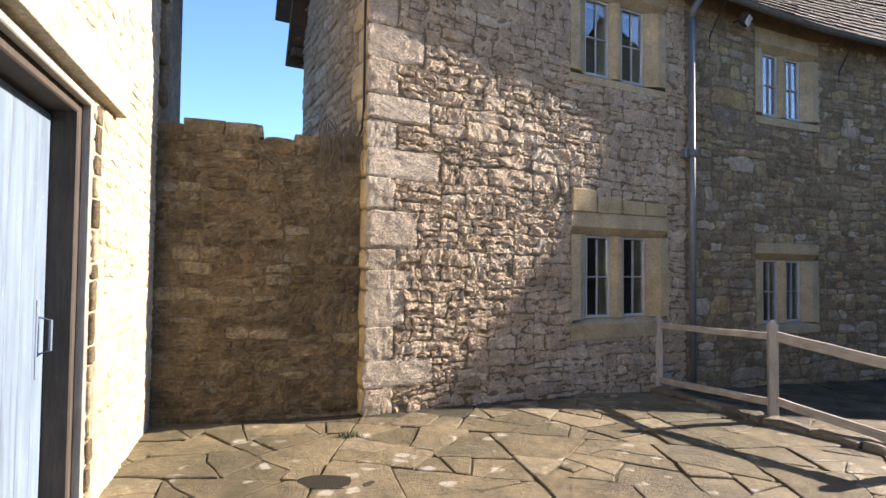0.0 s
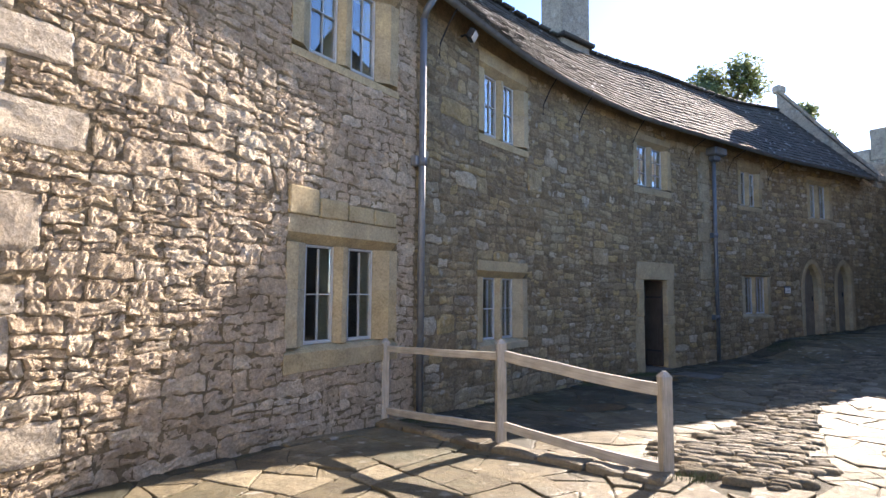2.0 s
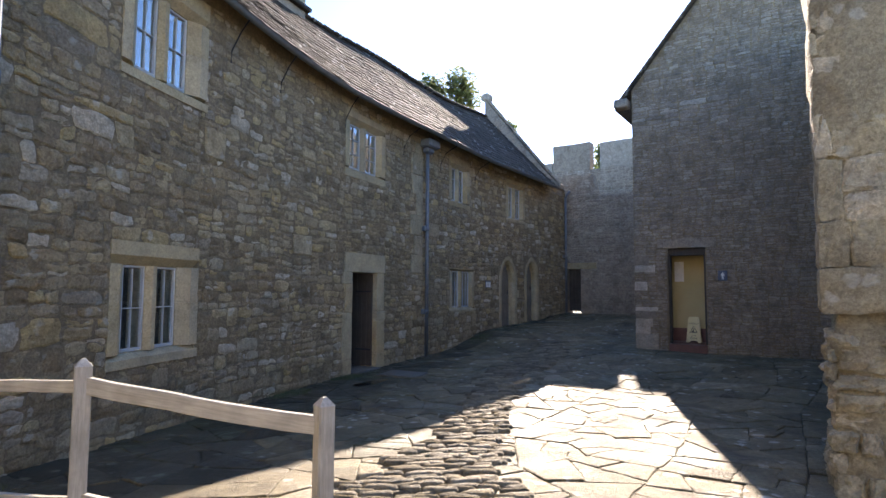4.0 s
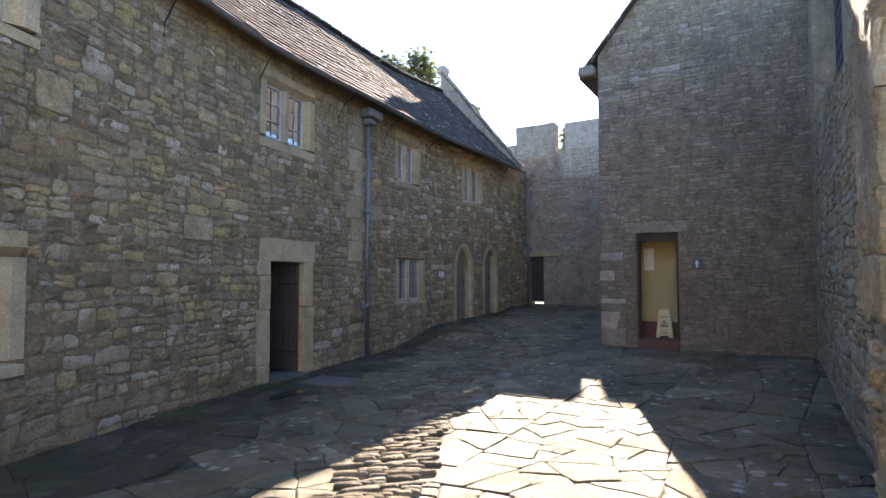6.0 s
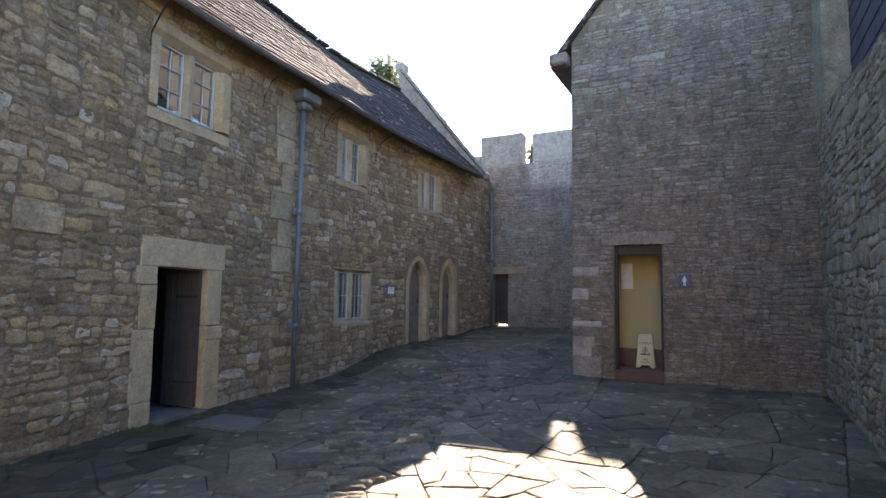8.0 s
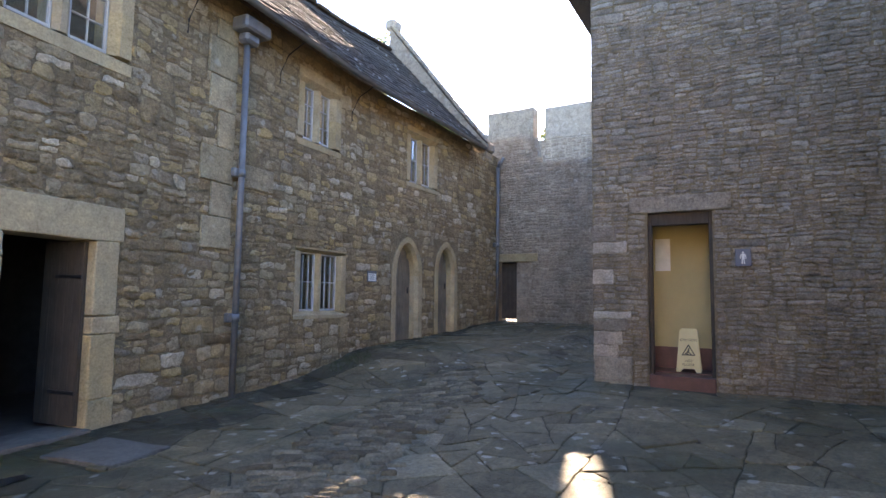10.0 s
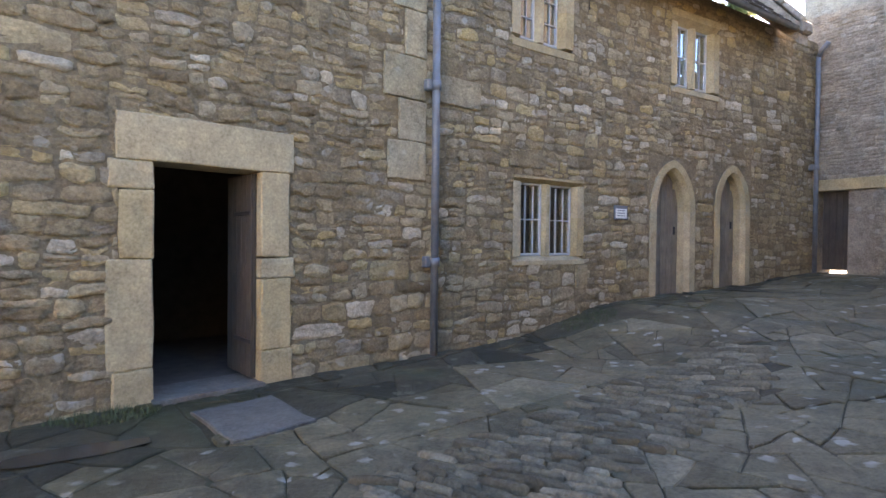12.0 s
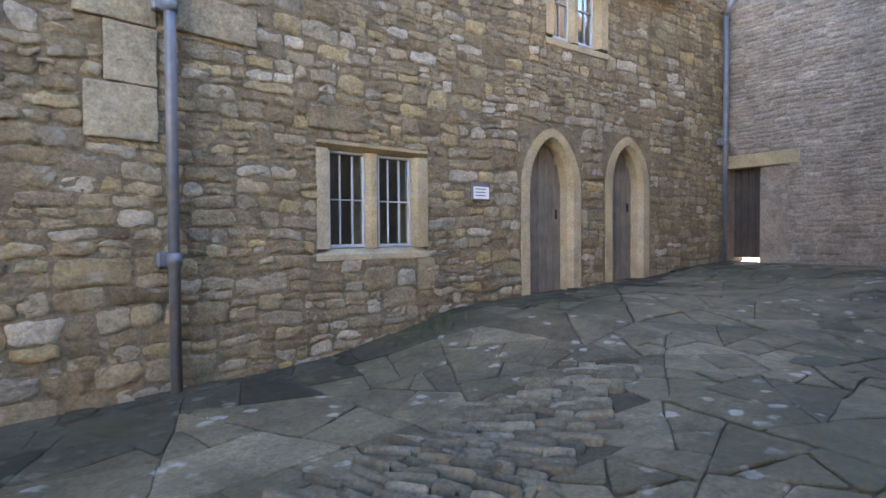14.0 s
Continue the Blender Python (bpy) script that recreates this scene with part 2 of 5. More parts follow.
_p.inputs["Base Color"].default_value = (0.6, 0.6, 0.58, 1)
_p.inputs["Roughness"].default_value = 0.15

# ---------------- mesh helpers ----------------
def mesh_of(name, verts, faces, mat, smooth=False):
    me = bpy.data.meshes.new(name)
    me.from_pydata([tuple(v) for v in verts], [], faces)
    me.materials.append(mat)
    if smooth:
        me.polygons.foreach_set("use_smooth", [True] * len(me.polygons))
    me.update()
    return me


def part(name, bm, mat, parent=None, label="", smooth=False):
    """One mesh object under a thing (or a thing of its own) out of a bmesh."""
    me = bpy.data.meshes.new(name)
    bmesh.ops.recalc_face_normals(bm, faces=bm.faces)
    bm.to_mesh(me)
    bm.free()
    me.materials.append(mat)
    if smooth:
        me.polygons.foreach_set("use_smooth", [True] * len(me.polygons))
    ob = new(name, me)
    if parent:
        ob.parent = parent
    if label:
        tagged(ob, label)
    return ob


def mesh_part(name, verts, faces, mat, parent=None, label="", smooth=False):
    ob = new(name, mesh_of(name, verts, faces, mat, smooth))
    if parent:
        ob.parent = parent
    if label:
        tagged(ob, label)
    return ob


def box(m=None, sx=1, sy=1, sz=1, bevel=0.0, bm=None, seg=1):
    """A bevelled box of that size centred on the pose m, added to bm."""
    own = bmesh.new()
    bmesh.ops.create_cube(own, size=1)
    bmesh.ops.scale(own, vec=(sx, sy, sz), verts=own.verts)
    if bevel:
        bmesh.ops.bevel(own, geom=own.edges[:], offset=min(bevel, 0.45 * min(sx, sy, sz)), segments=seg, affect='EDGES', profile=0.5)
    if m is not None:
        own.transform(m)
    if bm is None:
        return own
    tmp = bpy.data.meshes.new("tmp")
    own.to_mesh(tmp)
    own.free()
    bm.from_mesh(tmp)
    bpy.data.meshes.remove(tmp)
    return bm


def tube(points, radius, sides=10, bm=None, cap=True):
    """A round bar along points."""
    bm = bm or bmesh.new()
    pts = [Vector(p) for p in points]
    rings = []
    for i, p in enumerate(pts):
        d = (pts[min(i + 1, len(pts) - 1)] - pts[max(i - 1, 0)]).normalized()
        a = d.orthogonal().normalized() if abs(d.z) < 0.95 else Vector((1, 0, 0))
        a = (a - d * a.dot(d)).normalized()
        b = d.cross(a)
        r = radius[i] if isinstance(radius, (list, tuple)) else radius
        rings.append([bm.verts.new(p + (a * math.cos(k * math.tau / sides) + b * math.sin(k * math.tau / sides)) * r) for k in range(sides)])
    for q, w in zip(rings, rings[1:]):
        for k in range(sides):
            bm.faces.new((q[k], q[(k + 1) % sides], w[(k + 1) % sides], w[k]))
    if cap:
        bm.faces.new(rings[0][::-1])
        bm.faces.new(rings[-1])
    return bm


def n3(x, y, z=0.0):
    return noise.noise(Vector((x, y, z)))


# ---------------- the plan ----------------
FACADE = [(-0.9, 5.3), (1.2, 6.42), (3.3, 7.45), (4.8, 8.17), (6.3, 8.78), (8.5, 9.42), (11.0, 9.9), (13.05, 10.14), (15.7, 10.33), (17.6, 10.32), (22.6, 10.2)]


def smooth_line(pts, n=10):
    out = []
    p = [np.array(a, float) for a in pts]
    p = [2 * p[0] - p[1]] + p + [2 * p[-1] - p[-2]]
    for i in range(1, len(p) - 2):
        for k in range(n):
            t = k / n
            out.append(0.5 * (2 * p[i] + (p[i + 1] - p[i - 1]) * t + (2 * p[i - 1] - 5 * p[i] + 4 * p[i + 1] - p[i + 2]) * t * t + (3 * p[i] - p[i - 1] - 3 * p[i + 1] + p[i + 2]) * t ** 3))
    out.append(p[-2])
    return np.array(out)


class Line:
    """A wall's line on the plan: s metres along it, z up, d out towards the right-hand side."""
    def __init__(self, pts, curved=False):
        self.p = smooth_line(pts) if curved else np.array(pts, float)
        seg = np.linalg.norm(np.diff(self.p, axis=0), axis=1)
        self.s = np.concatenate([[0], np.cumsum(seg)])
        self.length = float(self.s[-1])
        self.table()

    def table(self):
        e = 0.12
        self.n = int(self.length / 0.01) + 1
        q = np.linspace(0, self.length, self.n)
        self.tx, self.ty = np.interp(q, self.s, self.p[:, 0]).tolist(), np.interp(q, self.s, self.p[:, 1]).tolist()
        a, b = np.maximum(q - e, 0), np.minimum(q + e, self.length)
        dx = np.interp(b, self.s, self.p[:, 0]) - np.interp(a, self.s, self.p[:, 0])
        dy = np.interp(b, self.s, self.p[:, 1]) - np.interp(a, self.s, self.p[:, 1])
        L = np.hypot(dx, dy)
        self.dx, self.dy = (dx / L).tolist(), (dy / L).tolist()

    def at(self, s, z=0.0, d=0.0):
        f = s / self.length * (self.n - 1)
        i = min(max(int(f), 0), self.n - 2)
        k = f - i
        x, y = self.tx[i] + (self.tx[i + 1] - self.tx[i]) * k, self.ty[i] + (self.ty[i + 1] - self.ty[i]) * k
        return Vector((x + self.dy[i] * d, y - self.dx[i] * d, z))

    def dir(self, s):
        i = min(max(int(s / self.length * (self.n - 1)), 0), self.n - 1)
        return self.dx[i], self.dy[i]

    def at_pose(self, s, z=0.0, d=0.0):
        """Pose whose x runs along the wall, y into it, z up."""
        t = self.dir(s)
        m = Matrix(((t[0], -t[1], 0, 0), (t[1], t[0], 0, 0), (0, 0, 1, 0), (0, 0, 0, 1)))
        return Matrix.Translation(self.at(s, z, d)) @ m


FAC = Line(FACADE, True)


def sx(x):
    return float(np.interp(x, FAC.p[:, 0], FAC.s))


HEIGHTS = [(-0.9, 5.3, 0.15), (0.65, 6.1, 0.07), (3.3, 7.4, 0.04), (6, 8.6, -0.24), (5.0, 6.5, -0.2), (6.6, 7.0, -0.2), (4.6, 7.6, -0.16), (10, 9.7, -0.2), (11.4, 9.9, -0.24), (13.1, 10, -0.1), (17.6, 10.2, 0.29), (19.5, 10.2, 0.42), (22.4, 10.2, 0.63),
           (16, 5.7, 0.1), (16, 4.1, 0.06), (16, 1.9, 0.08), (13.2, 8, -0.2), (0, 0, 0.1), (3.8, 2.4, 0.05), (5.3, 3, 0.0), (8, 3.7, -0.13), (10.3, 4.6, -0.18), (12, 5, -0.12), (-2.8, 4.9, 0.15),
           (22.4, 6, 0.6), (7, 1.9, -0.05), (3.4, 5.6, 0.08), (4.1, 4.2, 0.08), (0, -6, 0.1)]
_hp = np.array(HEIGHTS)


def ground_z(x, y):
    d2 = (_hp[:, 0] - x) ** 2 + (_hp[:, 1] - y) ** 2
    w = np.exp(-d2 / 4.0) + 1e-5 / (1 + d2)
    return float((w * _hp[:, 2]).sum() / w.sum())


# ---------------- rubble masonry ----------------
def split(rect, tw, th, rnd, out):
    a, b, c, d = rect
    w, h = b - a, d - c
    if w <= tw * rnd.uniform(0.75, 1.6) and h <= th * rnd.uniform(0.8, 1.5):
        out.append(rect)
        return
    if w / tw > h / th:
        m = a + w * rnd.uniform(0.33, 0.67)
        split((a, m, c, d), tw, th, rnd, out)
        split((m, b, c, d), tw, th, rnd, out)
    else:
        m = c + h * rnd.uniform(0.36, 0.64)
        split((a, b, c, m), tw, th, rnd, out)
        split((a, b, m, d), tw, th, rnd, out)


def carve(rects, holes):
    for h0, h1, v0, v1 in holes:
        out = []
        for a, b, c, d in rects:
            if b <= h0 or a >= h1 or d <= v0 or c >= v1:
                out.append((a, b, c, d))
                continue
            out += [(a, min(b, h0), c, d)] if a < h0 else []
            out += [(max(a, h1), b, c, d)] if b > h1 else []
            lo, hi = max(a, h0), min(b, h1)
            out += [(lo, hi, c, v0)] if c < v0 else []
            out += [(lo, hi, v1, d)] if d > v1 else []
        rects = [r for r in out if r[1] - r[0] > 0.035 and r[3] - r[2] > 0.03]
    return rects


GRID = (0.0, 0.05, 0.22, 0.4, 0.6, 0.78, 0.95, 1.0)
CRAGS = (0.0, 0.035, 0.1, 0.18, 0.27, 0.36, 0.45, 0.55, 0.64, 0.73, 0.82, 0.9, 0.965, 1.0)


def stone_block(line, rect, proud, rough, gap, rnd, verts, faces, wobble=0.035, rim_depth=-0.008, crag=False, ragged=0.02):
    """One stone: an uneven face whose rim sinks into the mortar."""
    a, b, c, d = rect
    a, b, c, d = a + gap, b - gap, c + gap, d - gap
    k = rnd.uniform(0, 99)
    out = proud * rnd.uniform(0.25, 1.4)
    tilt, lean = rnd.uniform(-0.6, 0.6) * out, rnd.uniform(-0.6, 0.6) * out
    w, h = b - a, d - c
    r = min(0.16 * min(w, h), 0.02)
    start = len(verts)
    us, vs = (CRAGS, CRAGS[::2] + (1.0,) if len(CRAGS) % 2 == 0 else CRAGS[::2]) if crag else (GRID, GRID)
    for j, v in enumerate(vs):
        for i, u in enumerate(us):
            s, z = a + w * u, c + h * v
            ex, ez = min(u, 1 - u), min(v, 1 - v)
            rim = ex == 0 or ez == 0
            if ex < 0.1 and ez < 0.1:
                s += r * (0.5 - u) * 1.1
                z += r * (0.5 - v) * 1.1
            near = min(ex * w, ez * h)
            if rim:
                dep = rim_depth
            else:
                dep = out * min(1, 0.6 + near / 0.03 * 0.4) + tilt * (u - 0.5) + lean * (v - 0.5)
                if crag:
                    q = n3(s * 10, z * 16, k)
                    dep += rough * (0.9 * q + 0.8 * (0.35 - abs(n3(s * 24, z * 32, k + 3))) + 0.6 * n3(s * 55, z * 60, k))
                else:
                    dep += rough * (n3(s * 9, z * 14, k) + 0.8 * n3(s * 24, z * 30, k))
            s0 = s
            s += wobble * n3(s * 1.9, z * 2.4, 3.1) + ragged * n3(s * 9, z * 9, k)
            z += wobble * n3(s0 * 1.5, z * 2.6, 8.7) + ragged * n3(s0 * 9, z * 9, k + 5)
            verts.append(line.at(s, z, dep))
    n = len(us)
    for j in range(len(vs) - 1):
        for i in range(n - 1):
            q = start + j * n + i
            faces.append((q, q + 1, q + n + 1, q + n))


def rubble(parent, line, s0, s1, z0, z1, holes, tw, th, proud, rough, mat, seed, gap=0.007, single=None, band=(0.3, 0.6), name="stone", top=None, **shape):
    """Random rubble over a stretch of wall. single: the stretch (s0, s1, z0, z1) whose stones are parts of their own."""
    rnd = random.Random(seed)
    rects, z = [], z0
    while z < z1 - 0.02:
        h = min(rnd.uniform(*band), z1 - z)
        if z1 - z - h < 0.1:
            h = z1 - z
        s = s0
        while s < s1 - 0.02:
            w = min(rnd.uniform(0.8, 1.6), s1 - s)
            if s1 - s - w < 0.2:
                w = s1 - s
            big = rnd.random()
            f = 1.5 if big > 0.88 else (0.8 if big < 0.4 else 1.0)
            split((s, s + w, z, z + h), tw * f, th * f, rnd, rects)
            s += w
        z += h
    rects = carve(rects, holes)
    verts, faces, count = [], [], 0
    for r in rects:
        mid = ((r[0] + r[1]) / 2, (r[2] + r[3]) / 2)
        if top and mid[1] > top(mid[0]):
            continue
        if single and count < 290 and single[0] < mid[0] < single[1] and single[2] < mid[1] < single[3]:
            v, f = [], []
            stone_block(line, r, proud, rough, gap, rnd, v, f, **shape)
            mesh_part(name, v, f, mat, parent, smooth=not shape.get("crag"))
            count += 1
        else:
            stone_block(line, r, proud, rough, gap, rnd, verts, faces, **shape)
    if faces:
        ob = mesh_part(name + "work", verts, faces, mat, parent, smooth=not shape.get("crag"))
        tagged(ob, kind="stuff")


def backing(name, line, s0, s1, z0, z1, holes, thick, mat, step=0.5, top=None, parent=None):
    """The mortar wall itself: a front with its openings cut through, their reveals, a back and ends."""
    ss = sorted({round(v, 4) for v in list(np.arange(s0, s1, step)) + [s1] + [h for q in holes for h in q[:2] if s0 < h < s1]})
    zs = sorted({round(v, 4) for v in [z0, z1] + [h for q in holes for h in q[2:] if z0 < h < z1]})
    verts, index, faces = [], {}, []

    def vid(i, j, back):
        if (i, j, back) not in index:
            z = zs[j]
            if top and j == len(zs) - 1:
                z = top(ss[i])
            index[(i, j, back)] = len(verts)
            verts.append(line.at(ss[i], z, -thick if back else 0))
        return index[(i, j, back)]

    def solid(i, j):
        if not (0 <= i < len(ss) - 1 and 0 <= j < len(zs) - 1):
            return False
        a, b = (ss[i] + ss[i + 1]) / 2, (zs[j] + zs[j + 1]) / 2
        return not any(q[0] < a < q[1] and q[2] < b < q[3] for q in holes)

    for i in range(len(ss) - 1):
        for j in range(len(zs) - 1):
            if not solid(i, j):
                continue
            faces.append((vid(i, j, 0), vid(i + 1, j, 0), vid(i + 1, j + 1, 0), vid(i, j + 1, 0)))
            faces.append((vid(i, j, 1), vid(i, j + 1, 1), vid(i + 1, j + 1, 1), vid(i + 1, j, 1)))
            for di, dj, p, q in ((-1, 0, (i, j), (i, j + 1)), (1, 0, (i + 1, j), (i + 1, j + 1)), (0, -1, (i, j), (i + 1, j)), (0, 1, (i, j + 1), (i + 1, j + 1))):
                if not solid(i + di, j + dj):
                    faces.append((vid(*p, 0), vid(*q, 0), vid(*q, 1), vid(*p, 1)))
    me = mesh_of(name, verts, faces, mat)
    bm = bmesh.new()
    bm.from_mesh(me)
    bmesh.ops.recalc_face_normals(bm, faces=bm.faces)
    bm.to_mesh(me)
    bm.free()
    ob = new(name, me)
    if parent:
        ob.parent = parent
    return tagged(ob, kind="structure")


def dressed(name, line, s0, s1, z0, z1, d0, d1, mat, parent, bevel=0.012, label="", rough=0.004):
    """A dressed block of masonry let into a wall, from depth d0 (inside) to d1 (proud), with slightly worn edges."""
    w, h, t = s1 - s0, z1 - z0, d1 - d0
    bm = box(None, w, t, h, bevel, seg=2)
    if rough:
        bmesh.ops.subdivide_edges(bm, edges=[e for e in bm.edges if e.calc_length() > 0.12], cuts=2, use_grid_fill=True)
        k = s0 * 7.3
        for v in bm.verts:
            v.co += Vector((n3(v.co.x * 6, v.co.z * 6, k), n3(v.co.x * 9, v.co.z * 9, k + 4), n3(v.co.x * 6, v.co.z * 6, k + 9))) * rough
    bm.transform(line.at_pose((s0 + s1) / 2, (z0 + z1) / 2, (d0 + d1) / 2))
    return part(name, bm, mat, parent, label, smooth=False)


# ---------------- windows and doors of the long house ----------------
def casement(line, s, w, z0, z1, d, parent, bars_x=1, bars_z=1, mat=None):
    """One light: painted frame, glazing bars and its pane."""
    mat = mat or M_BAR
    c = line.at_pose(s, (z0 + z1) / 2, d)
    h = z1 - z0
    bm = bmesh.new()
    f = 0.026
    for m, a, b, e in ((pose(-w / 2 + f / 2, 0, 0), f, 0.05, h), (pose(w / 2 - f / 2, 0, 0), f, 0.05, h), (pose(0, 0, h / 2 - f / 2), w - 2 * f, 0.048, f), (pose(0, 0, -h / 2 + f * 0.7), w - 2 * f, 0.055, f * 1.4)):
        box(c @ m, a, b, e, 0.006, bm)
    fr = part("casement", bm, mat, parent, "off-white painted casement frame")
    for k in range(bars_x):
        x = -w / 2 + w * (k + 1) / (bars_x + 1)
        part("glazing_bar", box(c @ pose(x, 0.002, 0), 0.013, 0.03, h - 0.08, 0.003), mat, fr)
    for k in range(bars_z):
        z = -h / 2 + h * (k + 1) / (bars_z + 1)
        part("glazing_bar", box(c @ pose(0, -0.001, z), w - 0.07, 0.034, 0.014, 0.003), mat, fr)
    pane = part("pane", box(c @ pose(0, 0.012, 0), w - 0.06, 0.005, h - 0.07), M_GLASS, fr, "clear glass pane")
    pane.visible_shadow = False


def mullion_window(name, s, half, z_out0, z0, z1, z_out1, label, lights=0.4, mull=0.2, recess=0.12, bars_x=1, bars_z=1, proud=0.014):
    """A two-light window with stone sill, jambs, mullion and lintel."""
    top = new(name)
    top.matrix_world = Matrix()
    tagged(top, label, "window", kind="structure")
    o = mull / 2 + lights
    deep = -0.32
    flat = min(0.15, half - o - 0.04)
    cut = -recess + 0.03

    def prism(nm, section, a, b, upright):
        """A moulded bar: section is a list of (across, depth) swept from a to b."""
        bm = bmesh.new()
        cuts = 4
        rows_ = []
        for k in range(cuts + 1):
            t = a + (b - a) * k / cuts
            row = []
            for q, d in section:
                wob = 0.004 * n3(t * 6, q * 6, d * 9)
                row.append(bm.verts.new(FAC.at(q, t, d + wob) if upright else FAC.at(t, q, d + wob)))
            rows_.append(row)
        m_ = len(section)
        for u, v in zip(rows_, rows_[1:]):
            for k in range(m_):
                bm.faces.new((u[k], u[(k + 1) % m_], v[(k + 1) % m_], v[k]))
        bm.faces.new(rows_[0])
        bm.faces.new(rows_[-1][::-1])
        return part(nm, bm, M_ASHLAR, top)

    zf = min(0.1, (z_out1 - z1) * 0.6)
    prism("sill", [(z_out0, proud + 0.004), (z0 - 0.06, proud + 0.004), (z0, cut), (z0, deep), (z_out0, deep)], s - half - 0.01, s + half + 0.01, False)
    prism("lintel", [(z_out1, proud), (z1 + zf, proud), (z1, cut), (z1, deep), (z_out1, deep)], s - half, s + half, False)
    zm = z0 + (z1 - z0) * 0.55
    for sg in (-1, 1):
        sec = [(s + sg * half, proud), (s + sg * (half - flat), proud), (s + sg * o, cut), (s + sg * o, deep), (s + sg * half, deep)]
        prism("jamb", sec, z0, zm - 0.003, True)
        prism("jamb", [(q, d - 0.003 if d > 0 else d) for q, d in sec], zm, z1, True)
    mh = mull / 2
    prism("mullion", [(s - 0.035, -0.03), (s + 0.035, -0.03), (s + mh, cut), (s + mh, deep), (s - mh, deep), (s - mh, cut)], z0, z1, True)
    for k in (-1, 1):
        casement(FAC, s + k * (mull / 2 + lights / 2), lights, z0 + 0.005, z1 - 0.005, -recess, top, bars_x, bars_z)
    return (s - half + 0.01, s + half - 0.01, z_out0 + 0.01, z_out1 - 0.01)


HOLES = []
W1, W3, W5, W6, W7, W8 = sx(2.225), sx(5.37), sx(10.55), sx(14.98), sx(15.14), sx(18.5)
HOLES.append(mullion_window("window_1", W1, 0.85, 0.72, 0.97, 2.03, 2.31, "two-light stone mullioned window with white bars, ground floor", 0.41, 0.22))
HOLES.append(mullion_window("window_2", sx(2.2), 0.84, 3.95, 4.1, 5.12, 5.4, "two-light stone mullioned window reflecting blue sky", 0.41, 0.22))
HOLES.append(mullion_window("window_3", W3, 0.75, 0.62, 0.78, 1.77, 2.03, "two-light stone mullioned window beside the fence", 0.36, 0.18))
HOLES.append(mullion_window("window_4", sx(5.4), 0.76, 3.88, 4.05, 5.05, 5.38, "two-light upper stone window reflecting blue sky", 0.36, 0.18))
HOLES.append(mullion_window("window_5", W5, 0.78, 3.79, 3.99, 4.93, 5.17, "two-light upper stone window with leaded bars above the doorway", 0.46, 0.18, bars_z=2))
HOLES.append(mullion_window("window_6", W6, 0.6, 3.82, 3.98, 4.92, 5.2, "small two-light upper stone window in shade", 0.3, 0.16, bars_z=2))
HOLES.append(mullion_window("window_7", W7, 0.71, 0.88, 1.0, 2.02, 2.1, "two-light ground-floor window with white bars in thin stone frame", 0.45, 0.16, 0.1, bars_x=2))
HOLES.append(mullion_window("window_8", W8, 0.66, 3.74, 3.88, 4.92, 5.14, "two-light upper stone window above the arched doors", 0.36, 0.18))

# open doorway
D0, D1 = sx(10.11), sx(11.04)
doorway = tagged(new("door_1"), "open doorway in worn golden stone surround, dark inside", "doorway", kind="structure")
dressed("lintel", FAC, D0 - 0.29, D1 + 0.33, 1.85, 2.24, -0.4, 0.03, M_ASHLAR, doorway, 0.015, rough=0.012)
for side, z0, z1, w in ((0, -0.3, 0.1, 0.32), (0, 0.1, 1.03, 0.36), (0, 1.03, 1.6, 0.27), (0, 1.6, 1.85, 0.35), (1, -0.35, 0.12, 0.33), (1, 0.12, 0.82, 0.31), (1, 0.82, 1.02, 0.35), (1, 1.02, 1.85, 0.29)):
    a, b = (D0 - w, D0) if side == 0 else (D1, D1 + w)
    dressed("jamb", FAC, a, b, z0, z1, -0.4, 0.02, M_ASHLAR, doorway, 0.02, rough=0.014)
dressed("threshold", FAC, D0 - 0.02, D1 + 0.02, -0.34, -0.17, -0.45, 0.1, M_SLAB, doorway, 0.01)
HOLES += [(D0 - 0.27, D1 + 0.29, -0.6, 1.85), (D0 - 0.27, D1 + 0.31, 1.85, 2.22)]
leaf = part("door_leaf", box(FAC.at_pose(D1 - 0.015, 0.84, -0.4), 0.02, 0.62, 1.98, 0.004), M_DARKWOOD, doorway, "dark oak door leaf standing open inwards")
for k in range(5):
    part("plank", box(FAC.at_pose(D1 - 0.04, 0.84, -0.155 - k * 0.123), 0.028, 0.119, 1.98, 0.005), M_DARKWOOD, leaf)
part("hinge", box(FAC.at_pose(D1 - 0.06, 1.45, -0.3), 0.012, 0.4, 0.04, 0.003), M_IRON, leaf)
part("hinge", box(FAC.at_pose(D1 - 0.06, 0.2, -0.3), 0.012, 0.4, 0.04, 0.003), M_IRON, leaf)


def arch_profile(s0, s1, z0, zs, zt, n=10):
    """Outline of a pointed arch, from the left foot round to the right foot."""
    c, pts = (s0 + s1) / 2, [(s0, z0)]
    for k in range(n + 1):
        a = k / n
        pts.append((s0 + (c - s0) * (1 - math.cos(a * math.pi / 2)), zs + (zt - zs) * math.sin(a * math.pi / 2) * (0.86 + 0.14 * a)))
    for k in range(n, -1, -1):
        a = k / n
        pts.append((s1 - (s1 - c) * (1 - math.cos(a * math.pi / 2)), zs + (zt - zs) * math.sin(a * math.pi / 2) * (0.86 + 0.14 * a)))
    pts.append((s1, z0))
    return pts


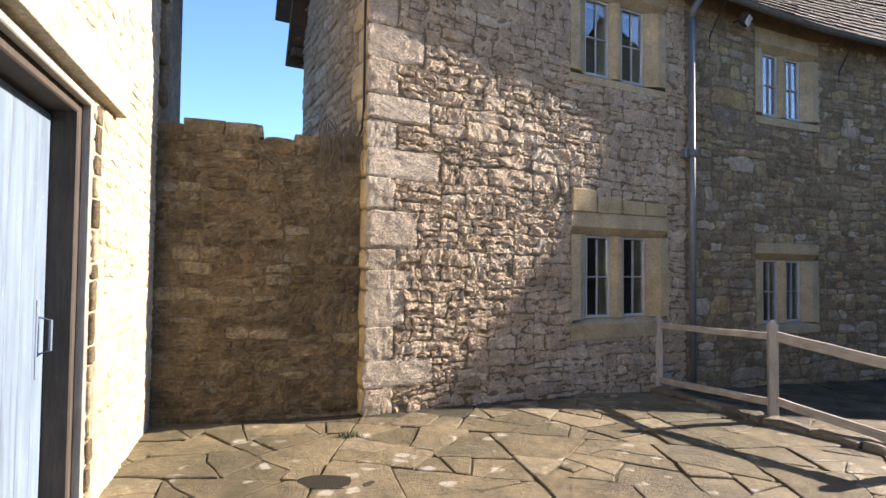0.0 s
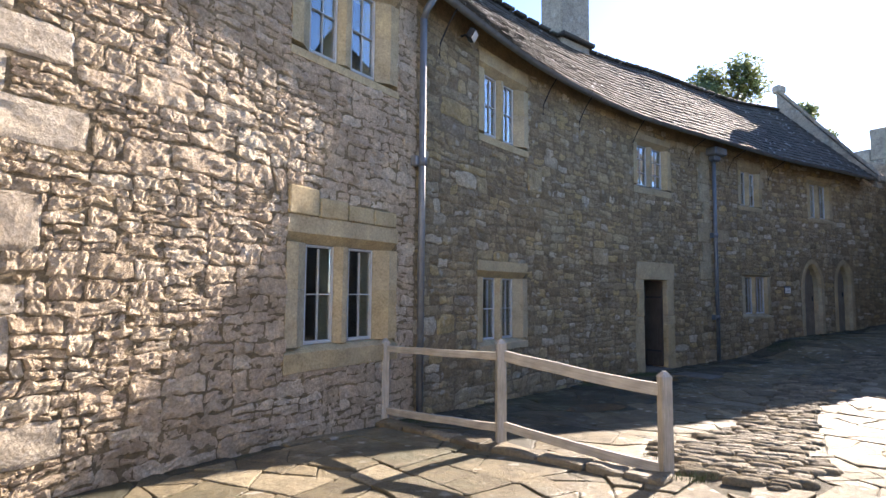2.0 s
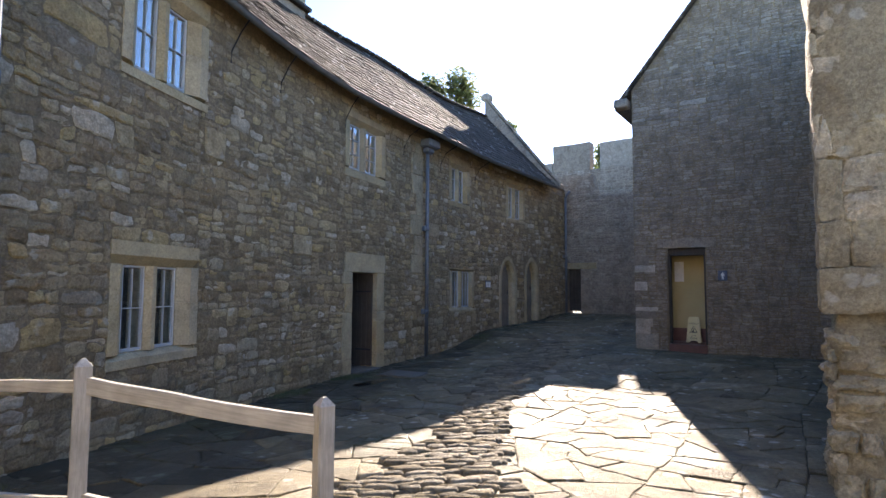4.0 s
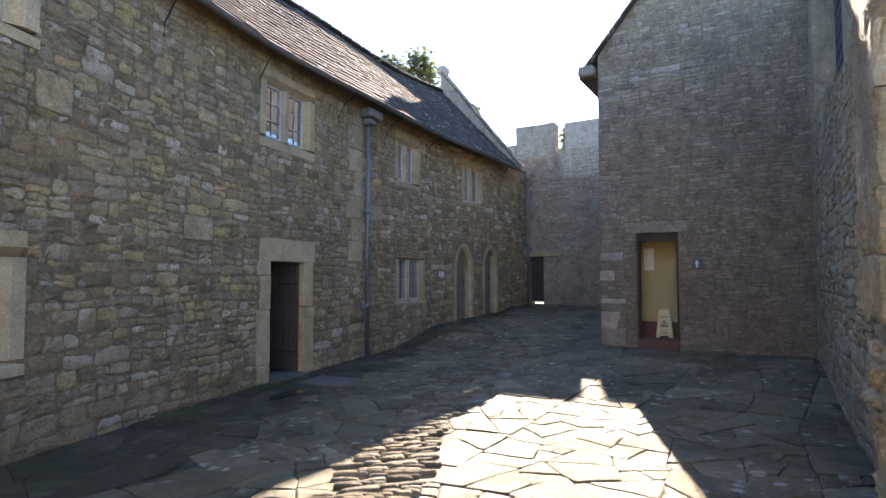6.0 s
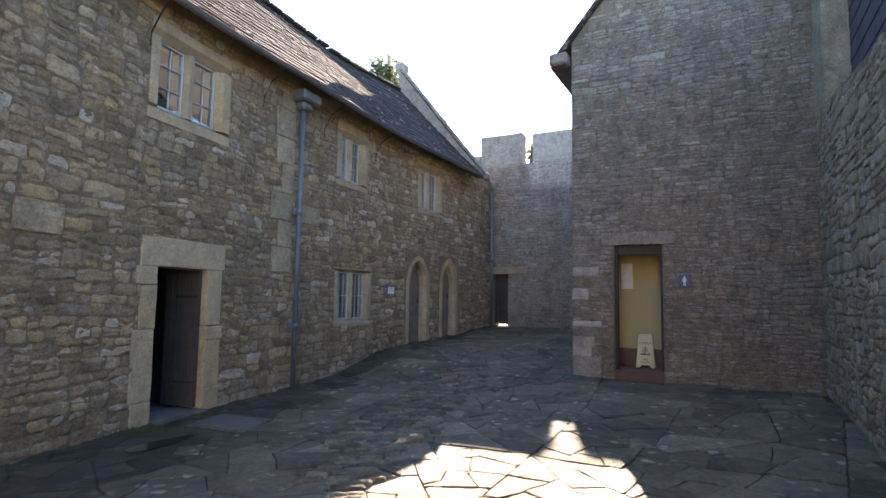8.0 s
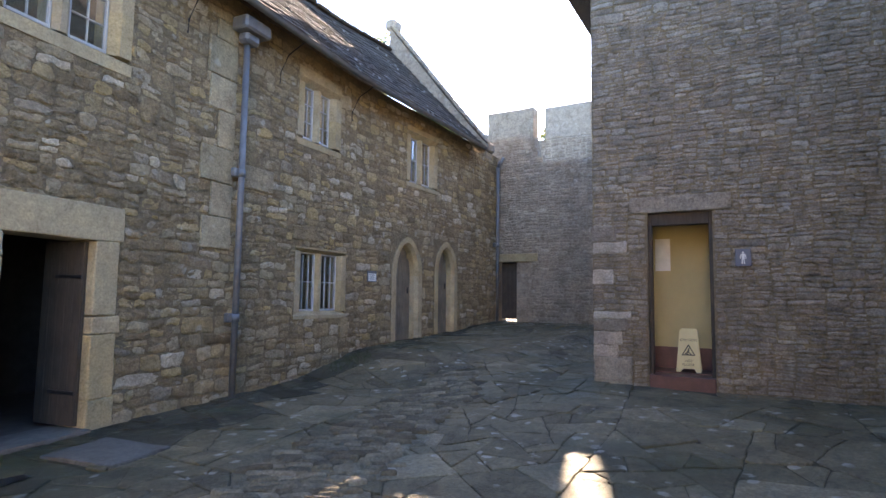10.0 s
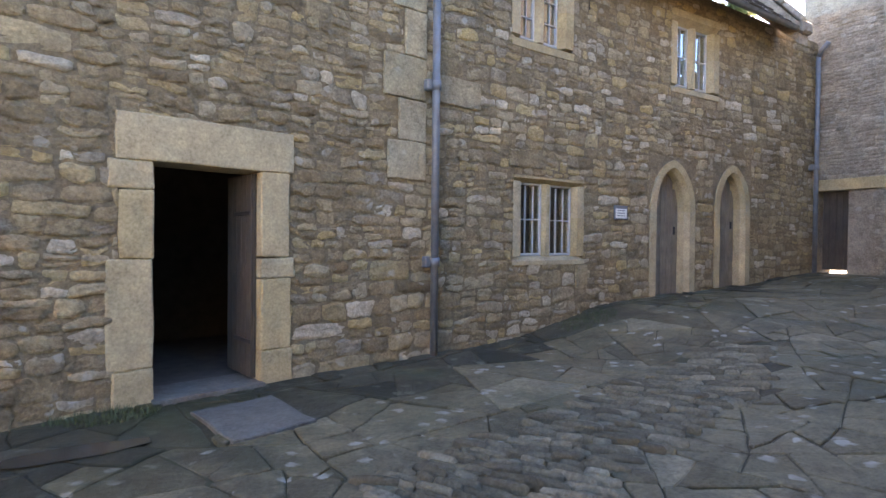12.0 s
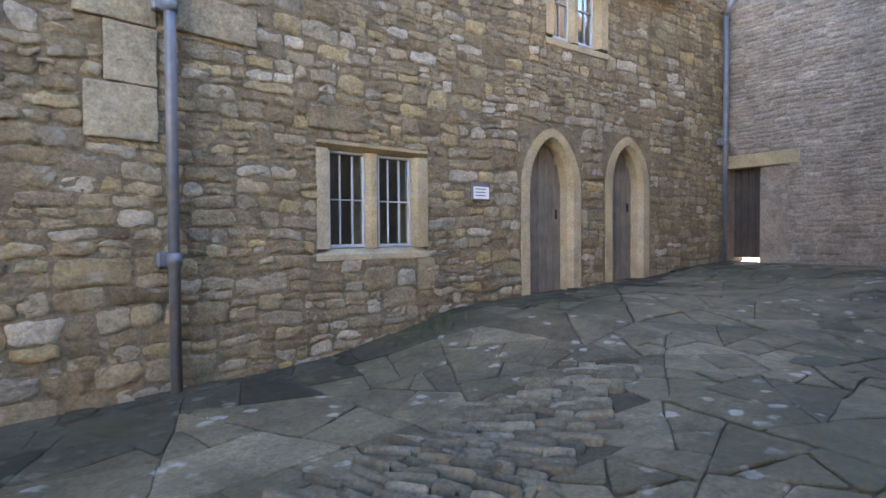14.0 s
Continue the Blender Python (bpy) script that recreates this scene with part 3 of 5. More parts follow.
def arched_door(name, s0, s1, z0, zs, zt, rim, label, plank_mat):
    top = tagged(new(name), label, "door", kind="structure")
    inner, outer = arch_profile(s0, s1, z0, zs, zt), arch_profile(s0 - rim, s1 + rim, z0, zs, zt + rim * 0.8)
    n = len(inner)
    cuts = [0, 1, n // 4, n // 2, 3 * n // 4 + 1, n - 2, n - 1]
    # the surround is made of separate voussoirs and jambs
    for a, b in zip(cuts, cuts[1:]):
        if a == b:
            continue
        bm = bmesh.new()
        rows = []
        for k in range(a, b + 1):
            (si, zi), (so, zo) = inner[k], outer[k]
            rows.append([bm.verts.new(FAC.at(*q)) for q in ((si, zi, -0.3), (si, zi, -0.05), (si + (so - si) * 0.3, zi + (zo - zi) * 0.3, 0.022), (so, zo, 0.02), (so, zo, -0.3))])
        for p, q in zip(rows, rows[1:]):
            for k in range(4):
                bm.faces.new((p[k], p[k + 1], q[k + 1], q[k]))
        part("arch_stone", bm, M_ASHLAR, top)
    # spandrel fill behind the arch so that the wall's square opening is closed
    half = (s1 - s0) / 2
    verts, faces = [], []
    corner = [(s0 - rim - 0.02, zt + rim), (s1 + rim + 0.02, zt + rim)]
    outs = outer
    m = n // 2
    for k, q in enumerate(outs):
        verts.append(FAC.at(q[0], q[1], 0.004))
    base = len(verts)
    verts += [FAC.at(corner[0][0], corner[0][1], 0.004), FAC.at(corner[1][0], corner[1][1], 0.004), FAC.at(corner[0][0], z0, 0.004), FAC.at(corner[1][0], z0, 0.004)]
    for k in range(0, m):
        faces.append((base, k, k + 1))
    for k in range(m, n - 1):
        faces.append((base + 1, k, k + 1))
    faces += [(base, m, base + 1), (base, base + 2, 0), (base + 1, n - 1, base + 3)]
    mesh_part("spandrel", verts, faces, M_MORTAR, top)
    # planks
    k, count = 0, 5
    w = (s1 - s0 + 0.04) / count
    for k in range(count):
        a = s0 - 0.02 + k * w
        mid = abs((a + w / 2) - (s0 + s1) / 2) / half
        hz = zs + (zt - zs) * math.sqrt(max(0.0, 1 - mid ** 1.6)) + 0.06
        part("plank", box(FAC.at_pose(a + w / 2, (z0 + hz) / 2, -0.2), w - 0.006, 0.04, hz - z0, 0.006), plank_mat, top)
    part("latch", box(FAC.at_pose(s1 - 0.1, z0 + 1.15, -0.17), 0.03, 0.03, 0.14, 0.006), M_IRON, top, "black iron latch")
    dressed("threshold", FAC, s0 - 0.08, s1 + 0.08, z0 - 0.12, z0, -0.3, 0.1, M_FLAG, top)
    HOLES.append((s0 - rim - 0.015, s1 + rim + 0.015, z0 - 0.3, zt + rim - 0.02))


A1, A2 = sx(17.58), sx(19.32)
arched_door("door_2", A1, A1 + 0.74, 0.27, 1.75, 2.42, 0.22, "pointed-arched stone doorway with grey plank door", M_GREYWOOD)
arched_door("door_3", A2, A2 + 0.66, 0.4, 1.85, 2.46, 0.22, "pointed-arched stone doorway with dark plank door", M_GREYWOOD)

# ---------------- the long house ----------------
def eave_z(s):
    return float(np.interp(s, [0, 6, 9, 14, 20, 26], [5.66, 5.62, 5.56, 5.5, 5.42, 5.3]))


LEN = FAC.length
wall_house = backing("wall_house", FAC, 0, LEN, -0.6, 5.5, HOLES, 0.5, M_MORTAR, top=lambda s: eave_z(s) + 0.1)
tagged(wall_house, "long curved rubble-stone house wall", "wall")
PIPE1 = sx(3.31)
rq = random.Random(5)
QUOINS = [(0.1, 0.38, 0.3), (0.38, 0.66, 0.76), (0.66, 1.0, 0.3), (1.0, 1.37, 0.42), (1.37, 1.57, 0.5), (1.57, 1.78, 0.33), (1.78, 2.18, 0.56), (2.18, 2.51, 0.3), (2.51, 2.81, 0.82),
          (2.81, 3.1, 0.3), (3.1, 3.36, 0.7), (3.36, 3.73, 0.32), (3.73, 4.08, 0.62), (4.08, 4.4, 0.3), (4.4, 4.75, 0.6), (4.75, 5.1, 0.3), (5.1, 5.6, 0.6)]
quoin_rects = [(-0.02, w, a, b) for a, b, w in QUOINS]
PIL0, PIL1 = sx(12.47), sx(13.0)
pil_rects = []
k = 0
zp = 1.9
while zp < 5.2:
    h = rq.uniform(0.28, 0.55)
    wid = (0.0, 0.14, -0.06, 0.22, 0.05)[k % 5]
    pil_rects.append((PIL0 + wid, PIL1, zp, min(zp + h, 5.3)))
    zp += h
    k += 1
W1TOP = [(W1 - 0.85 + i * 0.42, W1 - 0.85 + (i + 1) * 0.42 - 0.01, 2.31, 2.31 + (0.3, 0.22, 0.2, 0.19)[i]) for i in range(4)]
BIG = [(sx(14.35), sx(15.0), 2.2, 2.42), (PIL1 + 0.12, PIL1 + 0.85, 2.85, 3.2), (W7 + 0.55, W7 + 0.8, 0.5, 0.88), (sx(6.1), sx(6.5), 3.3, 3.7), (sx(8.2), sx(8.75), 2.1, 2.45)]
BLOCKS = quoin_rects + pil_rects + W1TOP + BIG
for r in quoin_rects:
    v, f = [], []
    stone_block(FAC, r, 0.013, 0.008, 0.002, rq, v, f, 0.004, 0.002, True, 0.016)
    mesh_part("quoin", v, f, M_QUOIN, wall_house)
for r in pil_rects + W1TOP + BIG:
    dressed("ashlar_block", FAC, r[0] + 0.005, r[1] - 0.005, r[2] + 0.005, r[3] - 0.005, -0.1, 0.03, M_ASHLAR if r in W1TOP else (M_YELLOWWALL if r in pil_rects else M_RUBBLE), wall_house, 0.015, rough=0.01)

# ---------------- other walls ----------------
QX, QY = FACADE[0]
side_dir = np.array([-0.447, 0.894])
SIDE = Line([(QX + side_dir[0] * 2.75, QY + side_dir[1] * 2.75), (QX, QY)])


side_top = lambda s: 7.6 - (s - 1.35) * 1.43 if s > 1.35 else 7.6 - (1.35 - s) * 2.1
wall_side = backing("wall_gable", SIDE, 0, 2.72, -0.3, 4.5, [], 0.4, M_MORTAR, step=0.3, top=side_top)
tagged(wall_side, "rubble gable end wall of the long house", "wall")

GARDEN = Line([(-2.85, 4.86), (-0.98, 5.43)])
garden_top = lambda s: 2.9 + 0.05 * math.sin(s * 4.1) + 0.03 * math.sin(s * 11)
wall_garden = backing("wall_garden", GARDEN, 0, GARDEN.length, -0.2, 2.8, [], 0.35, M_MORTAR, step=0.2, top=lambda s: garden_top(s) - 0.03)
tagged(wall_garden, "tall dark lichen-covered rubble garden wall", "wall")

BARN = Line([(-1.1, -0.76), (-2.23, 3.0), (-2.8, 4.9)])
bs = BARN.s[1]
BD0, BD1, BDZ = bs - 1.75, bs - 0.02, 2.56
barn_holes = [(BD0, BD1, -0.3, BDZ)]
wall_barn = backing("wall_barn", BARN, 0, BARN.length, -0.3, 6.0, barn_holes, 0.5, M_LIME)
tagged(wall_barn, "pale sunlit limewashed rubble barn wall", "wall")

WCW = Line([(15.95, 5.72), (15.95, -2.3)])
wc_top = lambda s: 6.58 + min(s, 8.02 - s) * 1.2
WCD = (0.78, 1.62, -0.2, 2.52)
wall_wc = backing("wall_lavatory", WCW, 0, 8.02, -0.3, 5, [WCD], 0.45, M_MORTAR, step=0.35, top=wc_top)
tagged(wall_wc, "grey rubble gable wall with a lavatory doorway", "wall")
WCN = Line([(22.55, 5.715), (16.38, 5.715)])
wall_wcn = backing("wall_lavatory_side", WCN, 0, WCN.length, 0.0, 6.1, [], 0.4, M_MORTAR)
tagged(wall_wcn, "side wall of the gabled stone building", "wall")

TOW = Line([(22.6, 10.7), (22.6, 5.0)])
T_D = (0.55, 1.57, 0.4, 2.32)
gate_top = lambda s: 6.0 if s < 1.75 else 5.15
wall_gate = tagged(backing("wall_gate", TOW, 0, TOW.length, 0.0, 5.15, [T_D], 0.6, M_GREYWALL, step=0.25, top=gate_top), "grey stone wall with a door closing the yard", "wall")
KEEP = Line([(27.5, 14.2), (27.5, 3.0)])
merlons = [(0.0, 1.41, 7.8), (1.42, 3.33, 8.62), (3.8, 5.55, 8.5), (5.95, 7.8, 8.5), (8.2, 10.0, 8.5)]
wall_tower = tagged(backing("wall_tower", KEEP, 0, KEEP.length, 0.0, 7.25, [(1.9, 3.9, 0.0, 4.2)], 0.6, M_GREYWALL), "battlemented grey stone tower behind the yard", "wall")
for a, b, z in merlons:
    dressed("merlon", KEEP, a, b, 7.25, z, -0.6, 0.0, M_GREYWALL, wall_tower, 0.05, rough=0.03)

RW = Line([(15.95, 1.72), (7.5, 1.62)])
wall_right_low = backing("wall_south_low", RW, 0.0, RW.length, -0.3, 3.8, [], 0.5, M_MORTAR, step=0.4, top=lambda s: 4.55 - s * 0.13)
tagged(wall_right_low, "golden rubble yard wall, lower half", "wall")
RWA = Line([tuple(RW.at(0)[:2]), tuple(RW.at(0.95)[:2])])
RWB = Line([tuple(RW.at(5.25)[:2]), tuple(RW.at(RW.length)[:2])])
tagged(backing("wall_south_end", RWA, 0, 0.95, 4.4, 7.0, [], 0.5, M_YELLOWWALL), "narrow upper masonry beside the gable", "wall")
tagged(backing("wall_south_high", RWB, 0, RWB.length, 3.4, 7.0, [], 0.5, M_YELLOWWALL), "tall golden rubble yard wall", "wall")
roof_lean = new("lean_to_roof")
tagged(roof_lean, "dark slate-hung upper wall set back above the yard wall", "roof", kind="structure")
rl = random.Random(3)
for j in range(13):
    z0 = 3.7 + j * 0.26
    v, f = [], []
    s = 0.9 + rl.uniform(-0.2, 0)
    while s < 5.3:
        w = rl.uniform(0.22, 0.34)
        o = len(v)
        for dz, dd in ((0, 0.0), (0.3, -0.03)):
            for ds in (0.004, w - 0.004):
                v += [RW.at(s + ds, z0 + dz, -0.33 + dd * 0.4), RW.at(s + ds, z0 + dz, -0.345 + dd * 0.4)]
        f += [(o, o + 2, o + 6, o + 4), (o, o + 1, o + 3, o + 2), (o, o + 4, o + 5, o + 1), (o + 2, o + 3, o + 7, o + 6)]
        s += w
    mesh_part("slate_course", v, f, M_DARKSLATE, roof_lean)
mesh_part("boarding", [RW.at(s, z, -0.37) for s in (0.7, 5.4) for z in (3.3, 7.1)], [(0, 1, 3, 2)], M_DARKWOOD, roof_lean)

# rough pier at the near end of the yard wall
pier = tagged(new("wall_pier"), "rough broken-faced golden rubble pier ending the yard wall", "wall", kind="structure")
PIER = Line([(7.75, 1.81), (7.1, 1.79), (7.0, -1.5)])


def pier_out(z):
    return 0.13 * float(np.interp(z, [-0.3, 0.9, 1.15, 1.3, 1.9, 3.0, 7], [0.2, 0.25, 0.3, -0.6, 0.4, 0.7, 0.8]))


bm = bmesh.new()
rows = []
zs = list(np.arange(-0.3, 7.01, 0.14))
for z in zs:
    row = []
    for k in range(25):
        u = k / 24
        s = u * PIER.length
        p = PIER.at(min(max(s, 0.02), PIER.length - 0.02), z, pier_out(z) + 0.05 * n3(s * 3, z * 3, 1.5) + 0.035 * n3(s * 8, z * 8, 7.5))
        row.append(bm.verts.new(p))
    rows.append(row)
for p, q in zip(rows, rows[1:]):
    for k in range(24):
        bm.faces.new((p[k], p[k + 1], q[k + 1], q[k]))
part("core", bm, M_YELLOWWALL, pier, smooth=True)

# walls that close the yard out of view
for nm, a, b, h in (("wall_back_south", (7.2, -1.5), (7.2, -8.0), 6.5), ("wall_back_west", (7.5, -8.0), (-6.0, -8.0), 2.6), ("wall_back_barn", (-6.0, -8.0), (-1.1, -0.76), 3.2)):
    ln = Line([a, b])
    tagged(backing(nm, ln, 0, ln.length, -0.3, h, [], 0.4, M_YELLOWWALL), "plain rubble yard wall", "wall")

# ---------------- roof of the long house ----------------
ROOF_END = sx(21.2)


def overhang(s):
    return float(np.interp(s, [0, 11.5, 14.5, 30], [0.26, 0.26, 0.46, 0.46]))


def roof_end(u):
    """The far gable stands askew: the slates end earlier towards the ridge."""
    return ROOF_END - 0.3 - 1.1 * u


def roof_pt(s, u, up=0.0):
    """u from 0 at the eave to 1 at the ridge."""
    ez = eave_z(s) - 0.12
    rz = 8.0 + 0.06 * math.sin(s * 0.9)
    d = overhang(s) + (-2.0 - overhang(s)) * u
    z = ez + (rz - ez) * u + 0.03 * n3(s * 0.7, u * 2) - 0.05 * math.sin(u * math.pi)
    return FAC.at(s, z + up * 0.7, d + up * 0.7)


roof = tagged(new("roof_house"), "stone-slate roof sagging along the curved house", "roof", kind="structure")
rr = random.Random(11)
verts, faces = [], []
ROWS_N = 18
for j in range(ROWS_N):
    u0, u1 = j / ROWS_N, min(1.0, (j + 1.45) / ROWS_N)
    s = -0.25 - rr.uniform(0, 0.2)
    lo, hi = (0.24, 0.4) if j < 6 else (0.16, 0.3)
    while s < roof_end(u0):
        w = min(rr.uniform(lo, hi), roof_end(u0) - s + 0.05)
        t = rr.uniform(0.016, 0.03)
        jig = rr.uniform(-0.006, 0.006)
        o = len(verts)
        for a in (s + 0.004, s + w - 0.004):
            verts += [roof_pt(a, u0 + jig, 0.028 + t), roof_pt(a, u0 + jig, 0.02), roof_pt(a, u1, 0.012 + t * 0.4), roof_pt(a, u1, 0.0)]
        faces += [(o, o + 4, o + 6, o + 2), (o, o + 1, o + 5, o + 4), (o, o + 2, o + 3, o + 1), (o + 4, o + 5, o + 7, o + 6)]
        s += w
tagged(mesh_part("slating", verts, faces, M_SLATE, roof), kind="stuff")
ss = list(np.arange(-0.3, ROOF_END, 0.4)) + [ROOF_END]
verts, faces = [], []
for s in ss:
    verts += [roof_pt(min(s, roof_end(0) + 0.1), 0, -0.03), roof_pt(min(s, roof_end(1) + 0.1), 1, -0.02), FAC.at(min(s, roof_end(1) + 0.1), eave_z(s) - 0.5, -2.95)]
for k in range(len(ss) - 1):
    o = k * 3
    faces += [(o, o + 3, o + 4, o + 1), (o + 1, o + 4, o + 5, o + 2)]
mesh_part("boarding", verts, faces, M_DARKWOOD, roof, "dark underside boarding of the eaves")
s = -0.2
while s < roof_end(1) - 0.3:
    w = 0.42
    c = FAC.at_pose(s + w / 2, roof_pt(s, 1).z + 0.03, -2.0)
    part("ridge_stone", box(c, w - 0.01, 0.3, 0.09, 0.03), M_SLATE, roof)
    s += w
# raised parapet of the far gable: a rubble upstand with coping stones, a kneeler and an apex stone
UPSTAND = 8


def parapet_pt(k, side, high):
    u = k / UPSTAND
    q = roof_pt(roof_end(u) + 0.02 + 0.32 * side, u)
    return q + Vector((0, 0, (0.13 + 0.55 * u) if high else -0.25))


verts, faces = [], []
for k in range(UPSTAND + 1):
    verts += [parapet_pt(k, 0, 0), parapet_pt(k, 0, 1), parapet_pt(k, 1, 1), parapet_pt(k, 1, 0)]
for k in range(UPSTAND):
    for a, b in ((0, 1), (1, 2), (2, 3), (3, 0)):
        faces.append((4 * k + a, 4 * k + b, 4 * k + 4 + b, 4 * k + 4 + a))
faces += [(0, 1, 2, 3), (4 * UPSTAND + 3, 4 * UPSTAND + 2, 4 * UPSTAND + 1, 4 * UPSTAND)]
mesh_part("parapet", verts, faces, M_GREYWALL, roof, "grey rubble parapet of the far gable")
for k in range(UPSTAND):
    a, b = (parapet_pt(k, 0, 1) + parapet_pt(k, 1, 1)) / 2, (parapet_pt(k + 1, 0, 1) + parapet_pt(k + 1, 1, 1)) / 2
    part("coping_stone", box(look((a + b) / 2, b) @ pose(0, 0.03, 0), 0.42, 0.1, (b - a).length - 0.012, 0.02), M_GREYWALL, roof)
c = (parapet_pt(0, 0, 1) + parapet_pt(0, 1, 1)) / 2
part("kneeler", box(Matrix.Translation(c + Vector((0, 0.05, -0.08))), 0.36, 0.3, 0.24, 0.04), M_GREYWALL, roof, "stone kneeler at the foot of the parapet")
c = (parapet_pt(UPSTAND, 0, 1) + parapet_pt(UPSTAND, 1, 1)) / 2
part("ridge_finial", box(Matrix.Translation(c + Vector((0, 0, 0.1))), 0.42, 0.32, 0.3, 0.06), M_GREYWALL, roof)

# verge of the near gable, with its dark edge
for k in range(12):
    q = []
    for f in (k / 12, (k + 1) / 12):
        s_ = 1.35 - 1.5 * (1 - f)
        q.append(SIDE.at(s_, side_top(s_) + 0.08, 0.08))
    part("verge_slate", box(look((q[0] + q[1]) / 2, q[1]), 0.3, 0.07, (q[1] - q[0]).length + 0.05, 0.01), M_SLATE, roof)
part("eave_corbel", box(SIDE.at_pose(-0.12, side_top(0) - 0.08, 0.05), 0.3, 0.25, 0.12, 0.02), M_DARKWOOD, roof)

chimney = tagged(new("chimney_stack"), "square grey stone chimney stack on the ridge", "chimney")
cs = sx(10.15)
part("shaft", box(FAC.at_pose(cs, 9.0, -2.15), 1.15, 0.7, 3.2, 0.03), M_GREYWALL, chimney)
part("flashing", box(FAC.at_pose(cs, 8.0, -2.1), 1.3, 0.86, 0.12, 0.03), M_SLATE, chimney)
part("cap", box(FAC.at_pose(cs, 10.66, -2.15), 1.32, 0.86, 0.16, 0.03), M_GREYWALL, chimney)

# gutter along the eaves with iron stays
gutter = tagged(new("gutter"), "grey iron half-round gutter under the eaves", "gutter")
verts, faces = [], []
gs = list(np.arange(0.2, roof_end(0), 0.35))
N = 7
for s in gs:
    z = eave_z(s) - 0.13
    for k in range(N):
        a = math.pi * k / (N - 1)
        for r in (0.065, 0.052):
            verts.append(FAC.at(s, z - r * math.sin(a), overhang(s) + 0.05 - r * math.cos(a)))
for i in range(len(gs) - 1):
    for k in range(N - 1):
        a = (i * N + k) * 2
        b = ((i + 1) * N + k) * 2
        faces += [(a, a + 2, b + 2, b), (a + 1, b + 1, b + 3, a + 3)]
    for k in (0, N - 1):
        a, b = (i * N + k) * 2, ((i + 1) * N + k) * 2
        faces.append((a, b, b + 1, a + 1))
mesh_part("channel", verts, faces, M_LEAD, gutter, smooth=True)
for x in (3.75, 6.55, 7.75, 9.75, 12.1, 13.9, 15.9):
    s = sx(x)
    z = eave_z(s) - 0.2
    part("stay", tube([FAC.at(s, z, overhang(s) + 0.05), FAC.at(s, z - 0.16, 0.18), FAC.at(s, z - 0.42, 0.03), FAC.at(s, z - 0.6, 0.02)], 0.011, 6), M_IRON, gutter, "thin black iron stay")


def downpipe(s, z0, z1, joints, label, d=0.11, hopper=False, r=0.046):
    top = tagged(new("downpipe"), label, "downpipe", "iron downpipes on the house")
    part("pipe", tube([FAC.at(s, z0, d), FAC.at(s, z1, d)], r, 14), M_LEAD, top, smooth=True)
    for z in joints:
        part("collar", tube([FAC.at(s, z - 0.06, d), FAC.at(s, z + 0.05, d)], r * 1.3, 14), M_LEAD, top, smooth=True)
        part("ear", box(FAC.at_pose(s - 0.02, z, d - 0.06), 0.2, 0.03, 0.1, 0.01), M_LEAD, top)
        part("ear", box(FAC.at_pose(s - 0.08, z, d - 0.05), 0.09, 0.1, 0.13, 0.015), M_LEAD, top, "cast bracket block")
    if hopper:
        part("hopper", box(FAC.at_pose(s, z1 + 0.02, d + 0.08), 0.52, 0.3, 0.2, 0.03), M_LEAD, top)
        part("hopper", box(FAC.at_pose(s, z1 - 0.14, d + 0.03), 0.28, 0.2, 0.16, 0.04), M_LEAD, top)
    else:
        part("swan_neck", tube([FAC.at(s, z1 - 0.02, d), FAC.at(s, z1 + 0.1, d + 0.05), FAC.at(s, z1 + 0.25, 0.3)], r, 12), M_LEAD, top, smooth=True)
    return top


downpipe(PIPE1, ground_z(3.31, 7.3) - 0.02, 5.15, (3.22,), "blue-grey painted iron downpipe beside the window")
downpipe(sx(13.07), ground_z(13, 10) - 0.05, 5.15, (3.02, 0.95), "blue-grey iron downpipe with hopper beside ashlar quoins", hopper=True)
downpipe(LEN - 0.2, 0.5, 5.1, (2.8,), "far grey iron downpipe in the yard corner", hopper=False)

# floodlight
fl = tagged(new("floodlight"), "small black wall floodlight under the eaves", "lamp")
fs = sx(4.25)
part("housing", box(FAC.at_pose(fs, 5.3, 0.2) @ pose(0, 0, 0, 30, 0, 20), 0.2, 0.1, 0.16, 0.02), M_IRON, fl)
part("lens", box(FAC.at_pose(fs, 5.3, 0.2) @ pose(0, 0, 0, 30, 0, 20) @ pose(0, -0.055, 0), 0.17, 0.012, 0.13, 0.004), M_LAMP, fl, "pale lamp glass")
part("arm", tube([FAC.at(fs, 5.33, 0.0), FAC.at(fs, 5.33, 0.18)], 0.018, 8), M_IRON, fl)
# cable down the corner
cable = tagged(new("cable"), "thin black cable clipped to the house corner", "cable")
part("wire", tube([SIDE.at(2.71, 5.6, 0.04), SIDE.at(2.71, 3.2, 0.04), SIDE.at(2.68, 3.0, 0.045), SIDE.at(2.56, 2.92, 0.04), SIDE.at(2.4, 2.9, 0.04)], 0.012, 6), M_IRON, cable)

# plaque
plaque = tagged(new("wall_plaque"), "small framed notice on the house wall", "sign")
ps = sx(16.65)
part("board", box(FAC.at_pose(ps, 1.67, 0.03), 0.3, 0.02, 0.22, 0.004), M_LEAD, plaque, "grey board")
part("face", box(FAC.at_pose(ps, 1.655, 0.043), 0.25, 0.006, 0.15, 0.002), M_WHITE, plaque, "pale green-white notice")
for k in range(3):
    part("text_bar", box(FAC.at_pose(ps - 0.01, 1.70 - k * 0.04, 0.0475), 0.16, 0.002, 0.012), M_LEAD, plaque)

